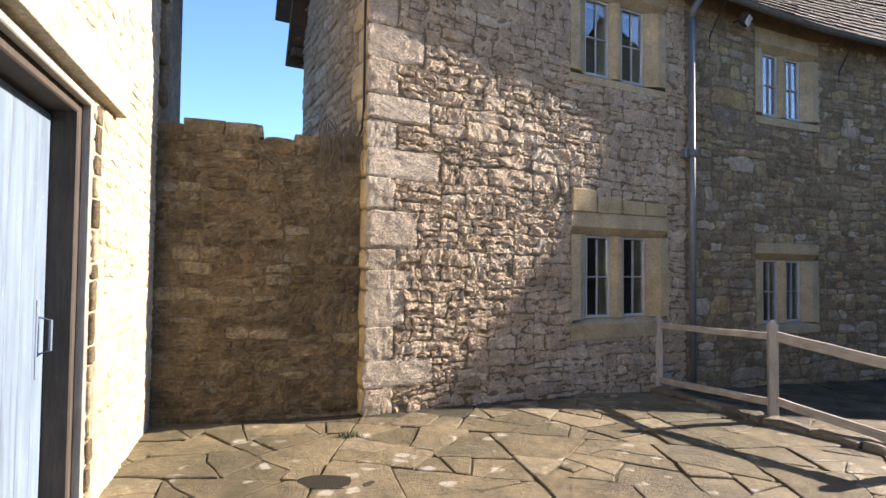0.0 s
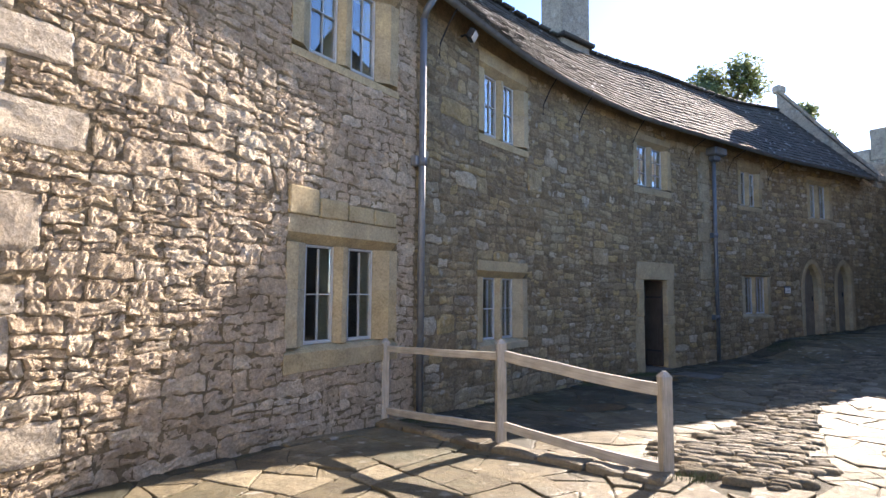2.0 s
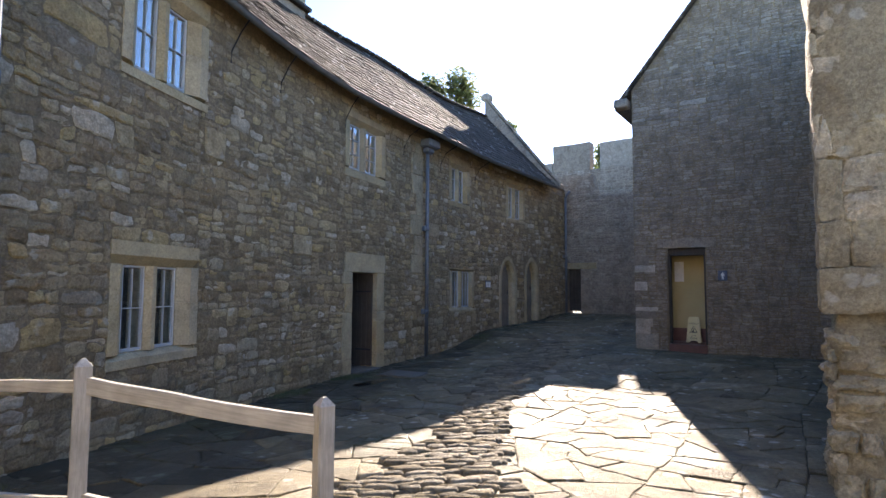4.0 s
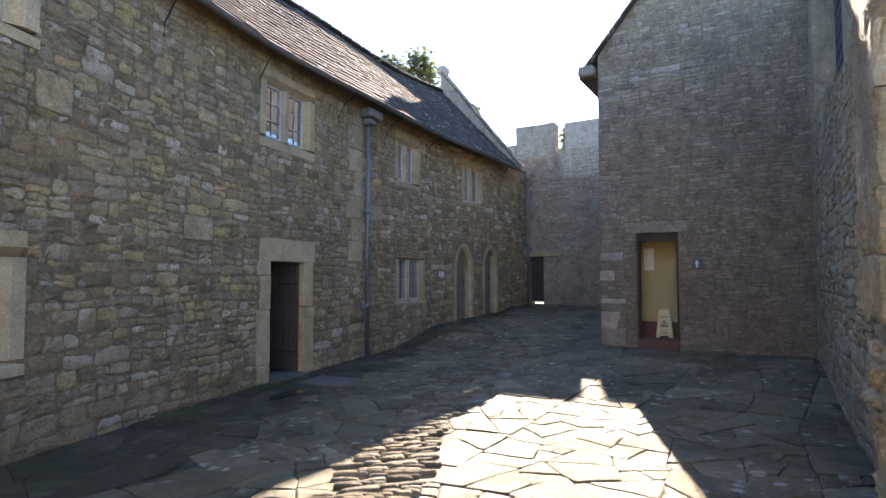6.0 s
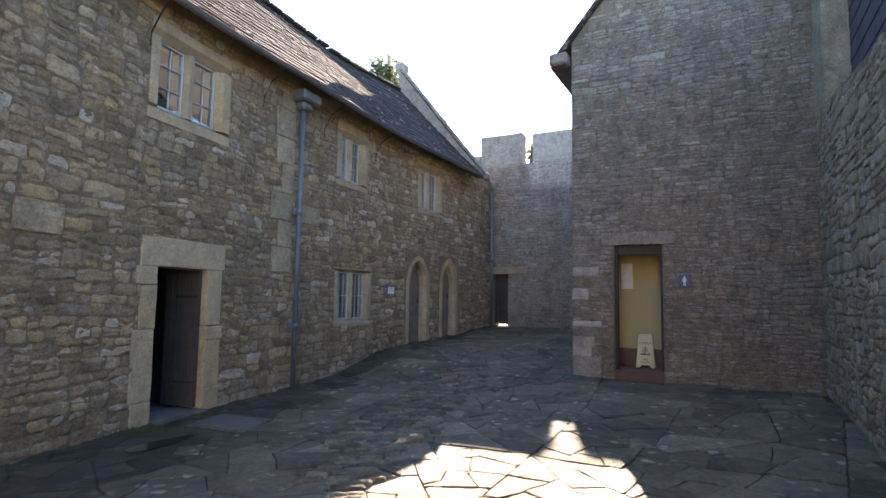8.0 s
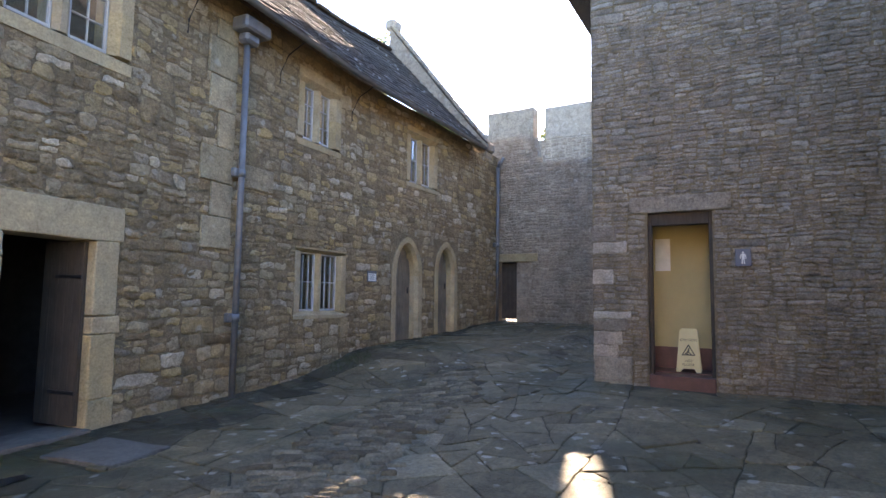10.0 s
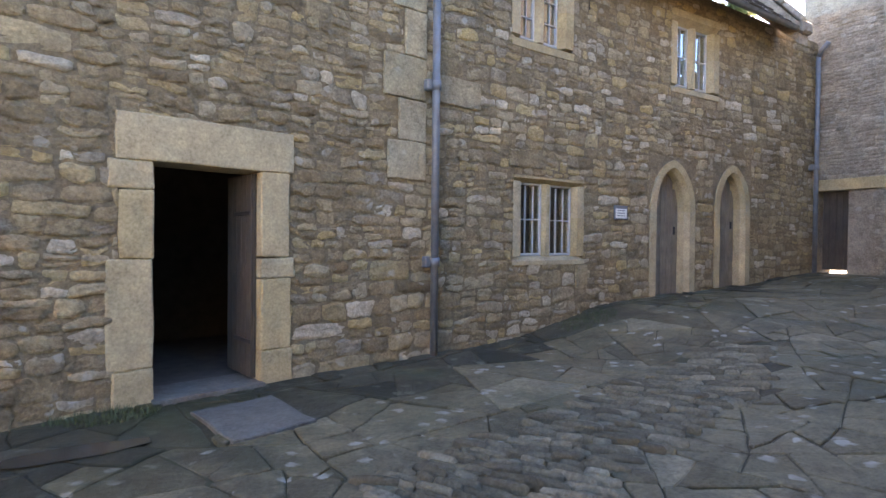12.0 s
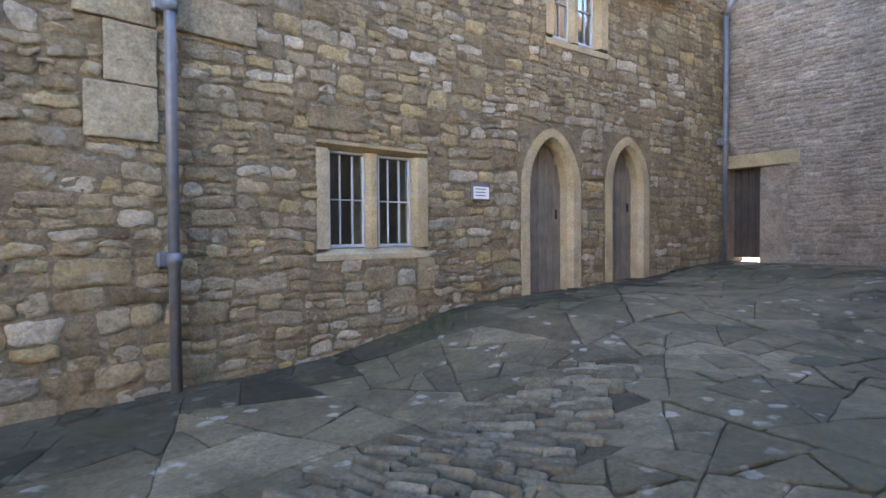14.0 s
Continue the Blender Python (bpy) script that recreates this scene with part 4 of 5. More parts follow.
# ---------------- inside of the long house: the gloom of the rooms is in their colour ---
def strip(name, pts, mat, label):
    """A strip along the house: pts gives two (z, d) pairs."""
    ss_ = np.arange(0.8, LEN + 0.1, 0.8)
    v, f = [], []
    for s_ in ss_:
        for z, d in pts:
            v.append(FAC.at(s_, z, d))
    for k in range(len(ss_) - 1):
        f.append((2 * k, 2 * k + 2, 2 * k + 3, 2 * k + 1))
    tagged(mesh_part(name, v, f, mat), label, "wall", kind="structure")


BACKL = Line([tuple(FAC.at(s_, 0, -2.95)[:2]) for s_ in np.arange(1.0, LEN, 0.5)])
IN_S = 12.25
wall_inner = backing("wall_inner", BACKL, 0, BACKL.length, -0.4, 5.4, [(IN_S, IN_S + 0.3, 0.72, 1.34)], 0.3, M_UNLIT_ROOM)
tagged(wall_inner, "inner wall of the house with one far window, coloured dark as unlit", "wall")
back_window = tagged(new("window_9"), "small daylit casement window across the dark room", "window", kind="structure")
for k in (0.02, 0.15, 0.28):
    part("upright", box(BACKL.at_pose(IN_S + k, 1.03, -0.15), 0.022, 0.04, 0.62, 0.004), M_WHITE, back_window)
for k in range(4):
    part("glazing_bar", box(BACKL.at_pose(IN_S + 0.15, 0.735 + k * 0.197, -0.15), 0.29, 0.036, 0.016, 0.003), M_WHITE, back_window)
strip("floor", ((-0.19, -0.45), (-0.19, -2.9)), M_UNLIT_ROOM, "stone floor inside, coloured dark as unlit")
strip("ceiling", ((2.75, -0.5), (2.75, -2.9)), M_UNLIT_ROOM, "boarded ceiling inside, coloured dark as unlit")
strip("floor_upper", ((2.9, -0.5), (2.9, -2.9)), M_UNLIT_ROOM, "upper boarded floor")
strip("ceiling_upper", ((5.35, -0.5), (5.35, -2.9)), M_UNLIT_ROOM, "upper plastered ceiling")
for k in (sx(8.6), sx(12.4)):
    tagged(part("wall_partition", box(FAC.at_pose(k, 1.3, -1.9), 0.15, 2.8, 3.1), M_UNLIT_ROOM), "plastered partition wall, coloured dark as unlit", "wall", kind="structure")

# ---------------- barn: door, frame, lintel ----------------
barn_door = tagged(new("barn_door"), "blue-grey painted ledged barn door with chipped paint", "door")
bw = BD1 - BD0 - 0.16
n_pl = 9
for k in range(n_pl):
    w = bw / n_pl
    part("plank", box(BARN.at_pose(BD0 + 0.08 + (k + 0.5) * w, 1.25, -0.2), w - 0.004, 0.035, 2.36, 0.005), M_BLUE, barn_door)
part("handle", tube([BARN.at(BD1 - 0.2, 1.12, -0.175), BARN.at(BD1 - 0.2, 1.14, -0.12), BARN.at(BD1 - 0.2, 1.3, -0.12), BARN.at(BD1 - 0.2, 1.32, -0.175)], 0.009, 8), M_BLUE, barn_door, "painted iron pull handle")
part("backplate", box(BARN.at_pose(BD1 - 0.2, 1.2, -0.18), 0.045, 0.01, 0.42, 0.004), M_BLUE, barn_door)
part("kick_stone", box(BARN.at_pose(BD1 - 0.35, 0.13, -0.1), 0.3, 0.16, 0.14, 0.05), M_BLUE, barn_door, "blue painted guard at the foot")
bf = tagged(new("barn_door_frame"), "brown timber frame round the barn door", "door frame", kind="structure")
for a, b in ((BD0, BD0 + 0.08), (BD1 - 0.1, BD1 - 0.005)):
    part("post", box(BARN.at_pose((a + b) / 2, 1.25, -0.15), b - a, 0.2, 2.6, 0.008), M_DARKWOOD, bf)
part("head", box(BARN.at_pose((BD0 + BD1) / 2, 2.5, -0.15), BD1 - BD0 - 0.2, 0.2, 0.1, 0.008), M_DARKWOOD, bf)
part("architrave", box(BARN.at_pose(BD1 - 0.02, 1.25, -0.025), 0.045, 0.05, 2.6, 0.006), M_WOOD, bf, "pale timber edge strip")
part("architrave", box(BARN.at_pose((BD0 + BD1) / 2, 2.535, -0.025), BD1 - BD0 - 0.05, 0.05, 0.05, 0.006), M_WOOD, bf)
lint = dressed("barn_lintel", BARN, BD0 - 0.4, BD1 + 0.5, 2.575, 2.83, -0.3, 0.07, M_LIME, None, 0.01)
tagged(lint, "pale painted stone lintel over the barn door", "lintel", kind="structure")
# jamb stones; mostly dark stone, to paint the shade of a face turned from the sun
jq = random.Random(17)
zj = 0.02
while zj < 2.5:
    hj = min(jq.uniform(0.09, 0.2), 2.54 - zj)
    dressed("jamb_stone", BARN, BD1 + 0.003, BD1 + jq.uniform(0.07, 0.13), zj + 0.003, zj + hj - 0.003, -0.2, 0.018, M_DARKWALL if jq.random() < 0.6 else M_YELLOWWALL, wall_barn, 0.012, rough=0.012)
    zj += hj
# verge strip of the barn's end; its shade is painted with dark stone
bv = tagged(new("barn_end"), "end of the barn with tile edge, its shade put into dark stone colour", "wall", kind="structure")
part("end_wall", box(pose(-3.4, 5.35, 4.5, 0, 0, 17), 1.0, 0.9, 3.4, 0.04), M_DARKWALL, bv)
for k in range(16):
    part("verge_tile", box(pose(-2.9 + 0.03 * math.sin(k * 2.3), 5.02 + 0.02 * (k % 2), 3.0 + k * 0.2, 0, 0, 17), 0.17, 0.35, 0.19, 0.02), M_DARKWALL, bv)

# ---------------- lavatory ----------------
wcd = tagged(new("door_lavatory"), "open lavatory doorway with dark frame and red step", "doorway", kind="structure")
dressed("lintel", WCW, 0.54, 1.86, 2.52, 2.75, -0.4, 0.02, M_GREYWALL, wcd)
for a, b in ((0.78, 0.83), (1.57, 1.62)):
    part("frame_post", box(WCW.at_pose((a + b) / 2, 1.35, -0.12), b - a, 0.1, 2.34, 0.006), M_DARKWOOD, wcd)
part("frame_head", box(WCW.at_pose(1.2, 2.43, -0.12), 0.74, 0.1, 0.18, 0.006), M_DARKWOOD, wcd)
part("step", box(WCW.at_pose(1.2, 0.11, -0.17), 0.84, 0.4, 0.26, 0.01), M_RED, wcd, "dark red painted step")
wci = new("wall_lavatory_inner")
tagged(wci, "yellow painted lavatory lobby with dark skirting", "room", kind="structure")
part("floor_tile", box(WCW.at_pose(1.2, 0.18, -0.68), 1.6, 0.6, 0.14), M_RED, wci)
part("back_wall", box(WCW.at_pose(1.2, 1.6, -0.95), 1.6, 0.1, 2.9), M_YELLOW, wci)
part("skirting", box(WCW.at_pose(1.2, 0.4, -0.885), 1.6, 0.02, 0.34), M_RED, wci)
part("side_wall", box(WCW.at_pose(0.62, 1.6, -0.68), 0.1, 0.44, 2.9), M_YELLOW, wci)
part("side_wall", box(WCW.at_pose(2.0, 1.6, -0.68), 0.1, 0.44, 2.9), M_YELLOW, wci)
part("lobby_ceiling", box(WCW.at_pose(1.2, 3.0, -1.0), 1.8, 1.1, 0.1), M_WHITE, wci)
part("paper_notice", box(WCW.at_pose(0.86, 1.98, -0.895), 0.22, 0.006, 0.5), M_WHITE, wci, "pale paper notice")

sign = tagged(new("lavatory_sign"), "dark square sign with white standing figure", "sign")
cs_ = WCW.at_pose(1.98, 1.85, 0.05)
part("board", box(cs_, 0.19, 0.012, 0.23, 0.006), M_SIGNBLUE, sign)
fg = bmesh.new()
bmesh.ops.create_uvsphere(fg, u_segments=12, v_segments=8, radius=0.018)
bmesh.ops.scale(fg, vec=(1, 0.25, 1), verts=fg.verts)
fg.transform(cs_ @ pose(0, -0.01, 0.088))
for dx, dz, w, h, r in ((0, 0.025, 0.05, 0.09, 0), (-0.042, 0.022, 0.016, 0.085, 14), (0.042, 0.022, 0.016, 0.085, -14), (-0.016, -0.06, 0.02, 0.1, 5), (0.016, -0.06, 0.02, 0.1, -5)):
    box(cs_ @ pose(dx, -0.009, dz, 0, r, 0), w, 0.006, h, 0.002, fg)
fg.transform(cs_ @ Matrix.Diagonal((0.68, 1, 0.75, 1)) @ cs_.inverted())
part("pictogram", fg, M_WHITE, sign, "white pictogram")

# caution board, an A-frame
caut = tagged(new("caution_board"), "yellow plastic wet-floor A-board in the lavatory doorway", "sign")
cb = WCW.at_pose(1.24, 0.255, -0.52)


def panel_shape(w0, w1, h, t):
    bm = bmesh.new()
    pts = [(-w0 / 2, 0), (-w0 / 2 + 0.06, 0), (-w0 / 2 + 0.09, 0.05), (w0 / 2 - 0.09, 0.05), (w0 / 2 - 0.06, 0), (w0 / 2, 0), (w1 / 2, h - 0.03), (w1 / 2 - 0.03, h), (-w1 / 2 + 0.03, h), (-w1 / 2, h - 0.03)]
    f = [bm.verts.new((x, -t / 2, z)) for x, z in pts]
    b = [bm.verts.new((x, t / 2, z)) for x, z in pts]
    bm.faces.new(f)
    bm.faces.new(b[::-1])
    for k in range(len(pts)):
        bm.faces.new((f[k], b[k], b[(k + 1) % len(pts)], f[(k + 1) % len(pts)]))
    return bm


front = cb @ pose(0, -0.09, 0, -8, 0, 0)
bmp = panel_shape(0.33, 0.24, 0.62, 0.015)
bmp.transform(front)
fp_ = part("front_panel", bmp, M_SIGNYEL, caut)
bmp = panel_shape(0.33, 0.24, 0.62, 0.015)
bmp.transform(cb @ pose(0, 0.09, 0, 8, 0, 0))
part("back_panel", bmp, M_SIGNYEL, caut)


def words(text, m, size, mat, parent):
    cu = bpy.data.curves.new("lettering", 'FONT')
    cu.body, cu.size, cu.align_x, cu.extrude = text, size, 'CENTER', 0.001
    tmp = bpy.data.objects.new("lettering", cu)
    scene.collection.objects.link(tmp)
    dg = bpy.context.evaluated_depsgraph_get()
    me = bpy.data.meshes.new_from_object(tmp.evaluated_get(dg))
    bpy.data.objects.remove(tmp)
    me.transform(m @ pose(0, 0, 0, 90, 0, 0))
    me.materials.clear()
    me.materials.append(mat)
    ob = new("lettering", me)
    ob.parent = parent


for text, z, sz in (("CAUTION", 0.44, 0.05), ("WET", 0.14, 0.05), ("FLOOR", 0.09, 0.05)):
    words(text, front @ pose(0, -0.0105, z), sz, M_BLACK, fp_)
tri = bmesh.new()
for k in range(3):
    a0, a1 = math.radians(90 + 120 * k), math.radians(210 + 120 * k)
    p0, p1 = Vector((0.095 * math.cos(a0), -0.0105, 0.29 + 0.095 * math.sin(a0))), Vector((0.095 * math.cos(a1), -0.0105, 0.29 + 0.095 * math.sin(a1)))
    ang = math.degrees(math.atan2(p1.z - p0.z, p1.x - p0.x))
    mid = (p0 + p1) / 2
    box(front @ pose(mid.x, mid.y, mid.z, 0, -ang, 0), (p1 - p0).length + 0.01, 0.003, 0.014, 0, tri)
for dx, dz, w, h, r in ((-0.01, 0.29, 0.018, 0.07, 35), (0.015, 0.27, 0.014, 0.06, -50), (-0.02, 0.255, 0.06, 0.012, 15), (0.0, 0.33, 0.02, 0.02, 0)):
    box(front @ pose(dx, -0.0105, dz, 0, r, 0), w, 0.003, h, 0, tri)
part("warning_triangle", tri, M_BLACK, fp_, "black warning triangle")

# roof of the lavatory building and its bargeboard
wroof = tagged(new("roof_lavatory"), "steep stone-slate roof of the gabled building", "roof", kind="structure")
for side in (0, 1):
    v, f = [], []
    y0, y1 = (6.12, 1.71) if side == 0 else (-2.7, 1.71)
    z0 = 6.58 - 0.4 * 1.2
    z1 = 6.58 + 4.01 * 1.2
    for x in (15.88, 24.5):
        v += [(x, y0, z0 + 0.12), (x, y1, z1 + 0.12), (x, y0, z0), (x, y1, z1)]
    f = [(0, 1, 5, 4), (2, 6, 7, 3), (0, 2, 3, 1), (4, 5, 7, 6), (0, 4, 6, 2)]
    mesh_part("slope", v, f, M_SLATE, wroof)
for k in range(14):
    y = 6.12 - k * 0.32
    z = 6.58 - 0.4 * 1.2 + k * 0.32 * 1.2
    part("verge_slate", box(pose(15.86, y - 0.16, z + 0.25, -50.2, 0, 0), 0.16, 0.5, 0.05, 0.01), M_SLATE, wroof)
part("kneeler", box(pose(15.85, 5.93, 6.22), 0.3, 0.36, 0.24, 0.04), M_GREYWALL, wroof, "stone kneeler at the eave")

# tower door
td = tagged(new("door_tower"), "old brown plank door with a gap of light below", "door")
for k in range(4):
    part("plank", box(TOW.at_pose(0.56 + 0.13 * (k + 0.5), 1.5, -0.25), 0.125, 0.05, 1.64, 0.005), M_DARKWOOD, td)
tagged(part("wall_door_infill", box(TOW.at_pose(1.33, 1.36, -0.2), 0.48, 0.3, 1.93, 0.02), M_GREYWALL), "pale blocked half of the far doorway", "wall", kind="structure")
dressed("door_tower_lintel", TOW, 0.5, 1.75, 2.32, 2.55, -0.4, 0.03, M_ASHLAR, None)
tagged(bpy.data.objects["door_tower_lintel"], "long stone lintel over the far door", "lintel", kind="structure")

# ---------------- ground and paving ----------------
gx = [-400, -120, -40, -14] + list(np.arange(-7, 26.1, 0.5)) + [34, 60, 150, 400]
gy = [-400, -120, -40, -16] + list(np.arange(-9, 13.1, 0.5)) + [24, 60, 150, 400]
verts = [(x, y, ground_z(min(max(x, -6), 25), min(max(y, -8), 12)) - 0.016) for y in gy for x in gx]
faces = [(j * len(gx) + i, j * len(gx) + i + 1, (j + 1) * len(gx) + i + 1, (j + 1) * len(gx) + i) for j in range(len(gy) - 1) for i in range(len(gx) - 1)]
ground = tagged(mesh_part("ground", verts, faces, M_EARTH, smooth=True), "dark earth and moss in the paving joints", "ground", kind="structure")
pavement = tagged(new("pavement"), "uneven grey flagstone paving with lichen and damp patches", "paving", kind="structure")

KERB = [(2.78, 7.2), (3.32, 5.6), (3.98, 4.02)]
BAND = [(4.45, 3.95, 0.42), (4.95, 4.12, 0.55), (6.1, 4.68, 0.45), (7.5, 5.25, 0.3), (9.0, 5.95, 0.26), (10.8, 6.6, 0.34), (12.5, 7.12, 0.42), (14.3, 7.42, 0.42), (15.9, 7.9, 0.3)]
BANDS = list(zip(BAND, BAND[1:]))


def band_half(x, y):
    best = 9
    for (a, b, h), (c, d, g) in BANDS:
        t = max(0, min(1, ((x - a) * (c - a) + (y - b) * (d - b)) / ((c - a) ** 2 + (d - b) ** 2)))
        best = min(best, math.hypot(x - a - t * (c - a), y - b - t * (d - b)) - (h + (g - h) * t))
    return best


def clip(poly, nx, ny, c):
    out = []
    for k in range(len(poly)):
        p, q = poly[k], poly[(k + 1) % len(poly)]
        a, b = p[0] * nx + p[1] * ny - c, q[0] * nx + q[1] * ny - c
        if a <= 0:
            out.append(p)
        if (a < 0 < b) or (b < 0 < a):
            t = a / (a - b)
            out.append((p[0] + t * (q[0] - p[0]), p[1] + t * (q[1] - p[1])))
    return out


rf = random.Random(21)


def area(poly):
    return 0.5 * sum(p[0] * q[1] - q[0] * p[1] for p, q in zip(poly, poly[1:] + poly[:1]))


def crack(poly, rnd, out):
    """Splits a polygon by slightly skew cuts into slabs of mixed size."""
    A = abs(area(poly))
    cx, cy = sum(p[0] for p in poly) / len(poly), sum(p[1] for p in poly) / len(poly)
    if A < rnd.choice((0.05, 0.1, 0.18, 0.28, 0.4, 0.6)):
        out.append((cx, cy, poly))
        return
    sxx = sum((p[0] - cx) ** 2 for p in poly)
    syy = sum((p[1] - cy) ** 2 for p in poly)
    sxy = sum((p[0] - cx) * (p[1] - cy) for p in poly)
    ang = 0.5 * math.atan2(2 * sxy, sxx - syy) + rnd.gauss(0, 0.2)
    L = math.sqrt(A)
    nx, ny = math.cos(ang), math.sin(ang)
    c = cx * nx + cy * ny + rnd.uniform(-0.2, 0.2) * L
    for sg in (1, -1):
        q = clip(poly, nx * sg, ny * sg, c * sg)
        if len(q) > 2 and abs(area(q)) > 0.01:
            crack(q, rnd, out)


def in_yard(x, y):
    if x < -3.2 or x > 22.8:
        return False
    fy = np.interp(x, FAC.p[:, 0], FAC.p[:, 1]) if x > -0.9 else 5.0
    lo = -4 if x < 7 else (1.5 if x < 16 else 5.6)
    return lo < y < fy + 0.12


def shrink(poly, gap):
    a = sum(p[0] * q[1] - q[0] * p[1] for p, q in zip(poly, poly[1:] + poly[:1]))
    if a < 0:
        poly = poly[::-1]
    res = poly
    for p, q in zip(poly, poly[1:] + poly[:1]):
        ex, ey = q[0] - p[0], q[1] - p[1]
        L = math.hypot(ex, ey)
        if L < 1e-6:
            continue
        nx, ny = ey / L, -ex / L
        res = clip(res, nx, ny, p[0] * nx + p[1] * ny - gap)
        if len(res) < 3:
            return None
    return res


def flag_mesh(poly, rnd, lift):
    """One flagstone: worn edge, slight tilt and hollow."""
    ring = []
    for p, q in zip(poly, poly[1:] + poly[:1]):
        L = math.hypot(q[0] - p[0], q[1] - p[1])
        n = max(1, int(L / 0.16))
        for k in range(n):
            t = k / n
            x, y = p[0] + t * (q[0] - p[0]), p[1] + t * (q[1] - p[1])
            ring.append((x + 0.028 * n3(x * 5, y * 5, 2) + 0.01 * n3(x * 19, y * 19, 4), y + 0.028 * n3(x * 5, y * 5, 9) + 0.01 * n3(x * 19, y * 19, 6)))
    cx, cy = sum(p[0] for p in ring) / len(ring), sum(p[1] for p in ring) / len(ring)
    tx, ty = rnd.uniform(-0.012, 0.012), rnd.uniform(-0.012, 0.012)
    n = len(ring)
    v, f = [], []

    def z(x, y):
        return ground_z(x, y) + lift + tx * (x - cx) + ty * (y - cy) + 0.006 * n3(x * 3, y * 3, 5)

    for k, (off, dz) in enumerate(((0, -0.06), (0, -0.007), (0.012, 0.0), (None, 0.002))):
        for x, y in ring:
            L = math.hypot(x - cx, y - cy) + 1e-6
            g = 0.55 if off is None else max(0.3, 1 - off / L)
            a, b = cx + (x - cx) * g, cy + (y - cy) * g
            v.append((a, b, z(a, b) + dz))
    v.append((cx, cy, z(cx, cy) + 0.002))
    for r in range(3):
        for k in range(n):
            f.append((r * n + k, r * n + (k + 1) % n, (r + 1) * n + (k + 1) % n, (r + 1) * n + k))
    for k in range(n):
        f.append((3 * n + k, 3 * n + (k + 1) % n, 4 * n))
    return v, f


def kerb_side(x, y):
    best = 9
    for (a, b), (c, d) in zip(KERB, KERB[1:]):
        t = max(0, min(1, ((x - a) * (c - a) + (y - b) * (d - b)) / ((c - a) ** 2 + (d - b) ** 2)))
        best = min(best, math.hypot(x - a - t * (c - a), y - b - t * (d - b)))
    return best


SLAB = [(10.34, 9.27), (11.02, 9.44), (11.13, 8.56), (10.48, 8.4)]
flags, cells = [], []
for gx0 in range(-4, 23, 3):
    for gy0 in range(-4, 11, 3):
        # neighbouring plots share skewed corners
        c4 = [(X + 0.7 * n3(X * 0.7, Y * 0.9, 1), Y + 0.7 * n3(X * 0.8, Y * 0.6, 5)) for X, Y in ((gx0, gy0), (gx0 + 3, gy0), (gx0 + 3, gy0 + 3), (gx0, gy0 + 3))]
        crack(c4, rf, cells)
for x, y, poly in cells:
    if not in_yard(x, y) or band_half(x, y) < -0.1 or kerb_side(x, y) < 0.08 or (10.45 < x < 11.0 and 8.6 < y < 9.3):
        continue
    poly = shrink(poly, rf.uniform(0.002, 0.008))
    if poly:
        poly = [(p[0] + (q[0] - p[0]) * k, p[1] + (q[1] - p[1]) * k) for p, q in zip(poly, poly[1:] + poly[:1]) for k in (0.06, 0.94)]
    if poly:
        flags.append((x, y, poly))
flags.sort(key=lambda q: max(0, abs(q[0] - 8) - 6) + max(0, abs(q[1] - 6) - 2.2))


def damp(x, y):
    """The never-dry strip along the foot of the house: algae, with the house's shade painted in too; its edge wanders.
    """
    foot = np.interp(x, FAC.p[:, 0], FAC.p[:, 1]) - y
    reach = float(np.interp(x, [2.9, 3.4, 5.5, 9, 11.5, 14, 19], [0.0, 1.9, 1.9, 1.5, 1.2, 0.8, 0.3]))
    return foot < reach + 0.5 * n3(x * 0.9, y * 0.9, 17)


piles = {M_FLAG: ([], []), M_DAMP_SHADE: ([], [])}
for k, (x, y, poly) in enumerate(flags):
    v, f = flag_mesh(poly, rf, rf.uniform(-0.008, 0.01))
    mat = M_DAMP_SHADE if damp(x, y) else M_FLAG
    if k < 300:
        mesh_part("flagstone", v, f, mat, pavement)
    else:
        verts, faces = piles[mat]
        faces += [tuple(i + len(verts) for i in q) for q in f]
        verts += v
for mat, (verts, faces) in piles.items():
    if faces:
        tagged(mesh_part("paving", verts, faces, mat, pavement), kind="stuff")
v, f = flag_mesh(SLAB[::-1], rf, 0.02)
mesh_part("door_slab", v, f, M_SLAB, pavement, "smooth blue-grey slab before the doorway")

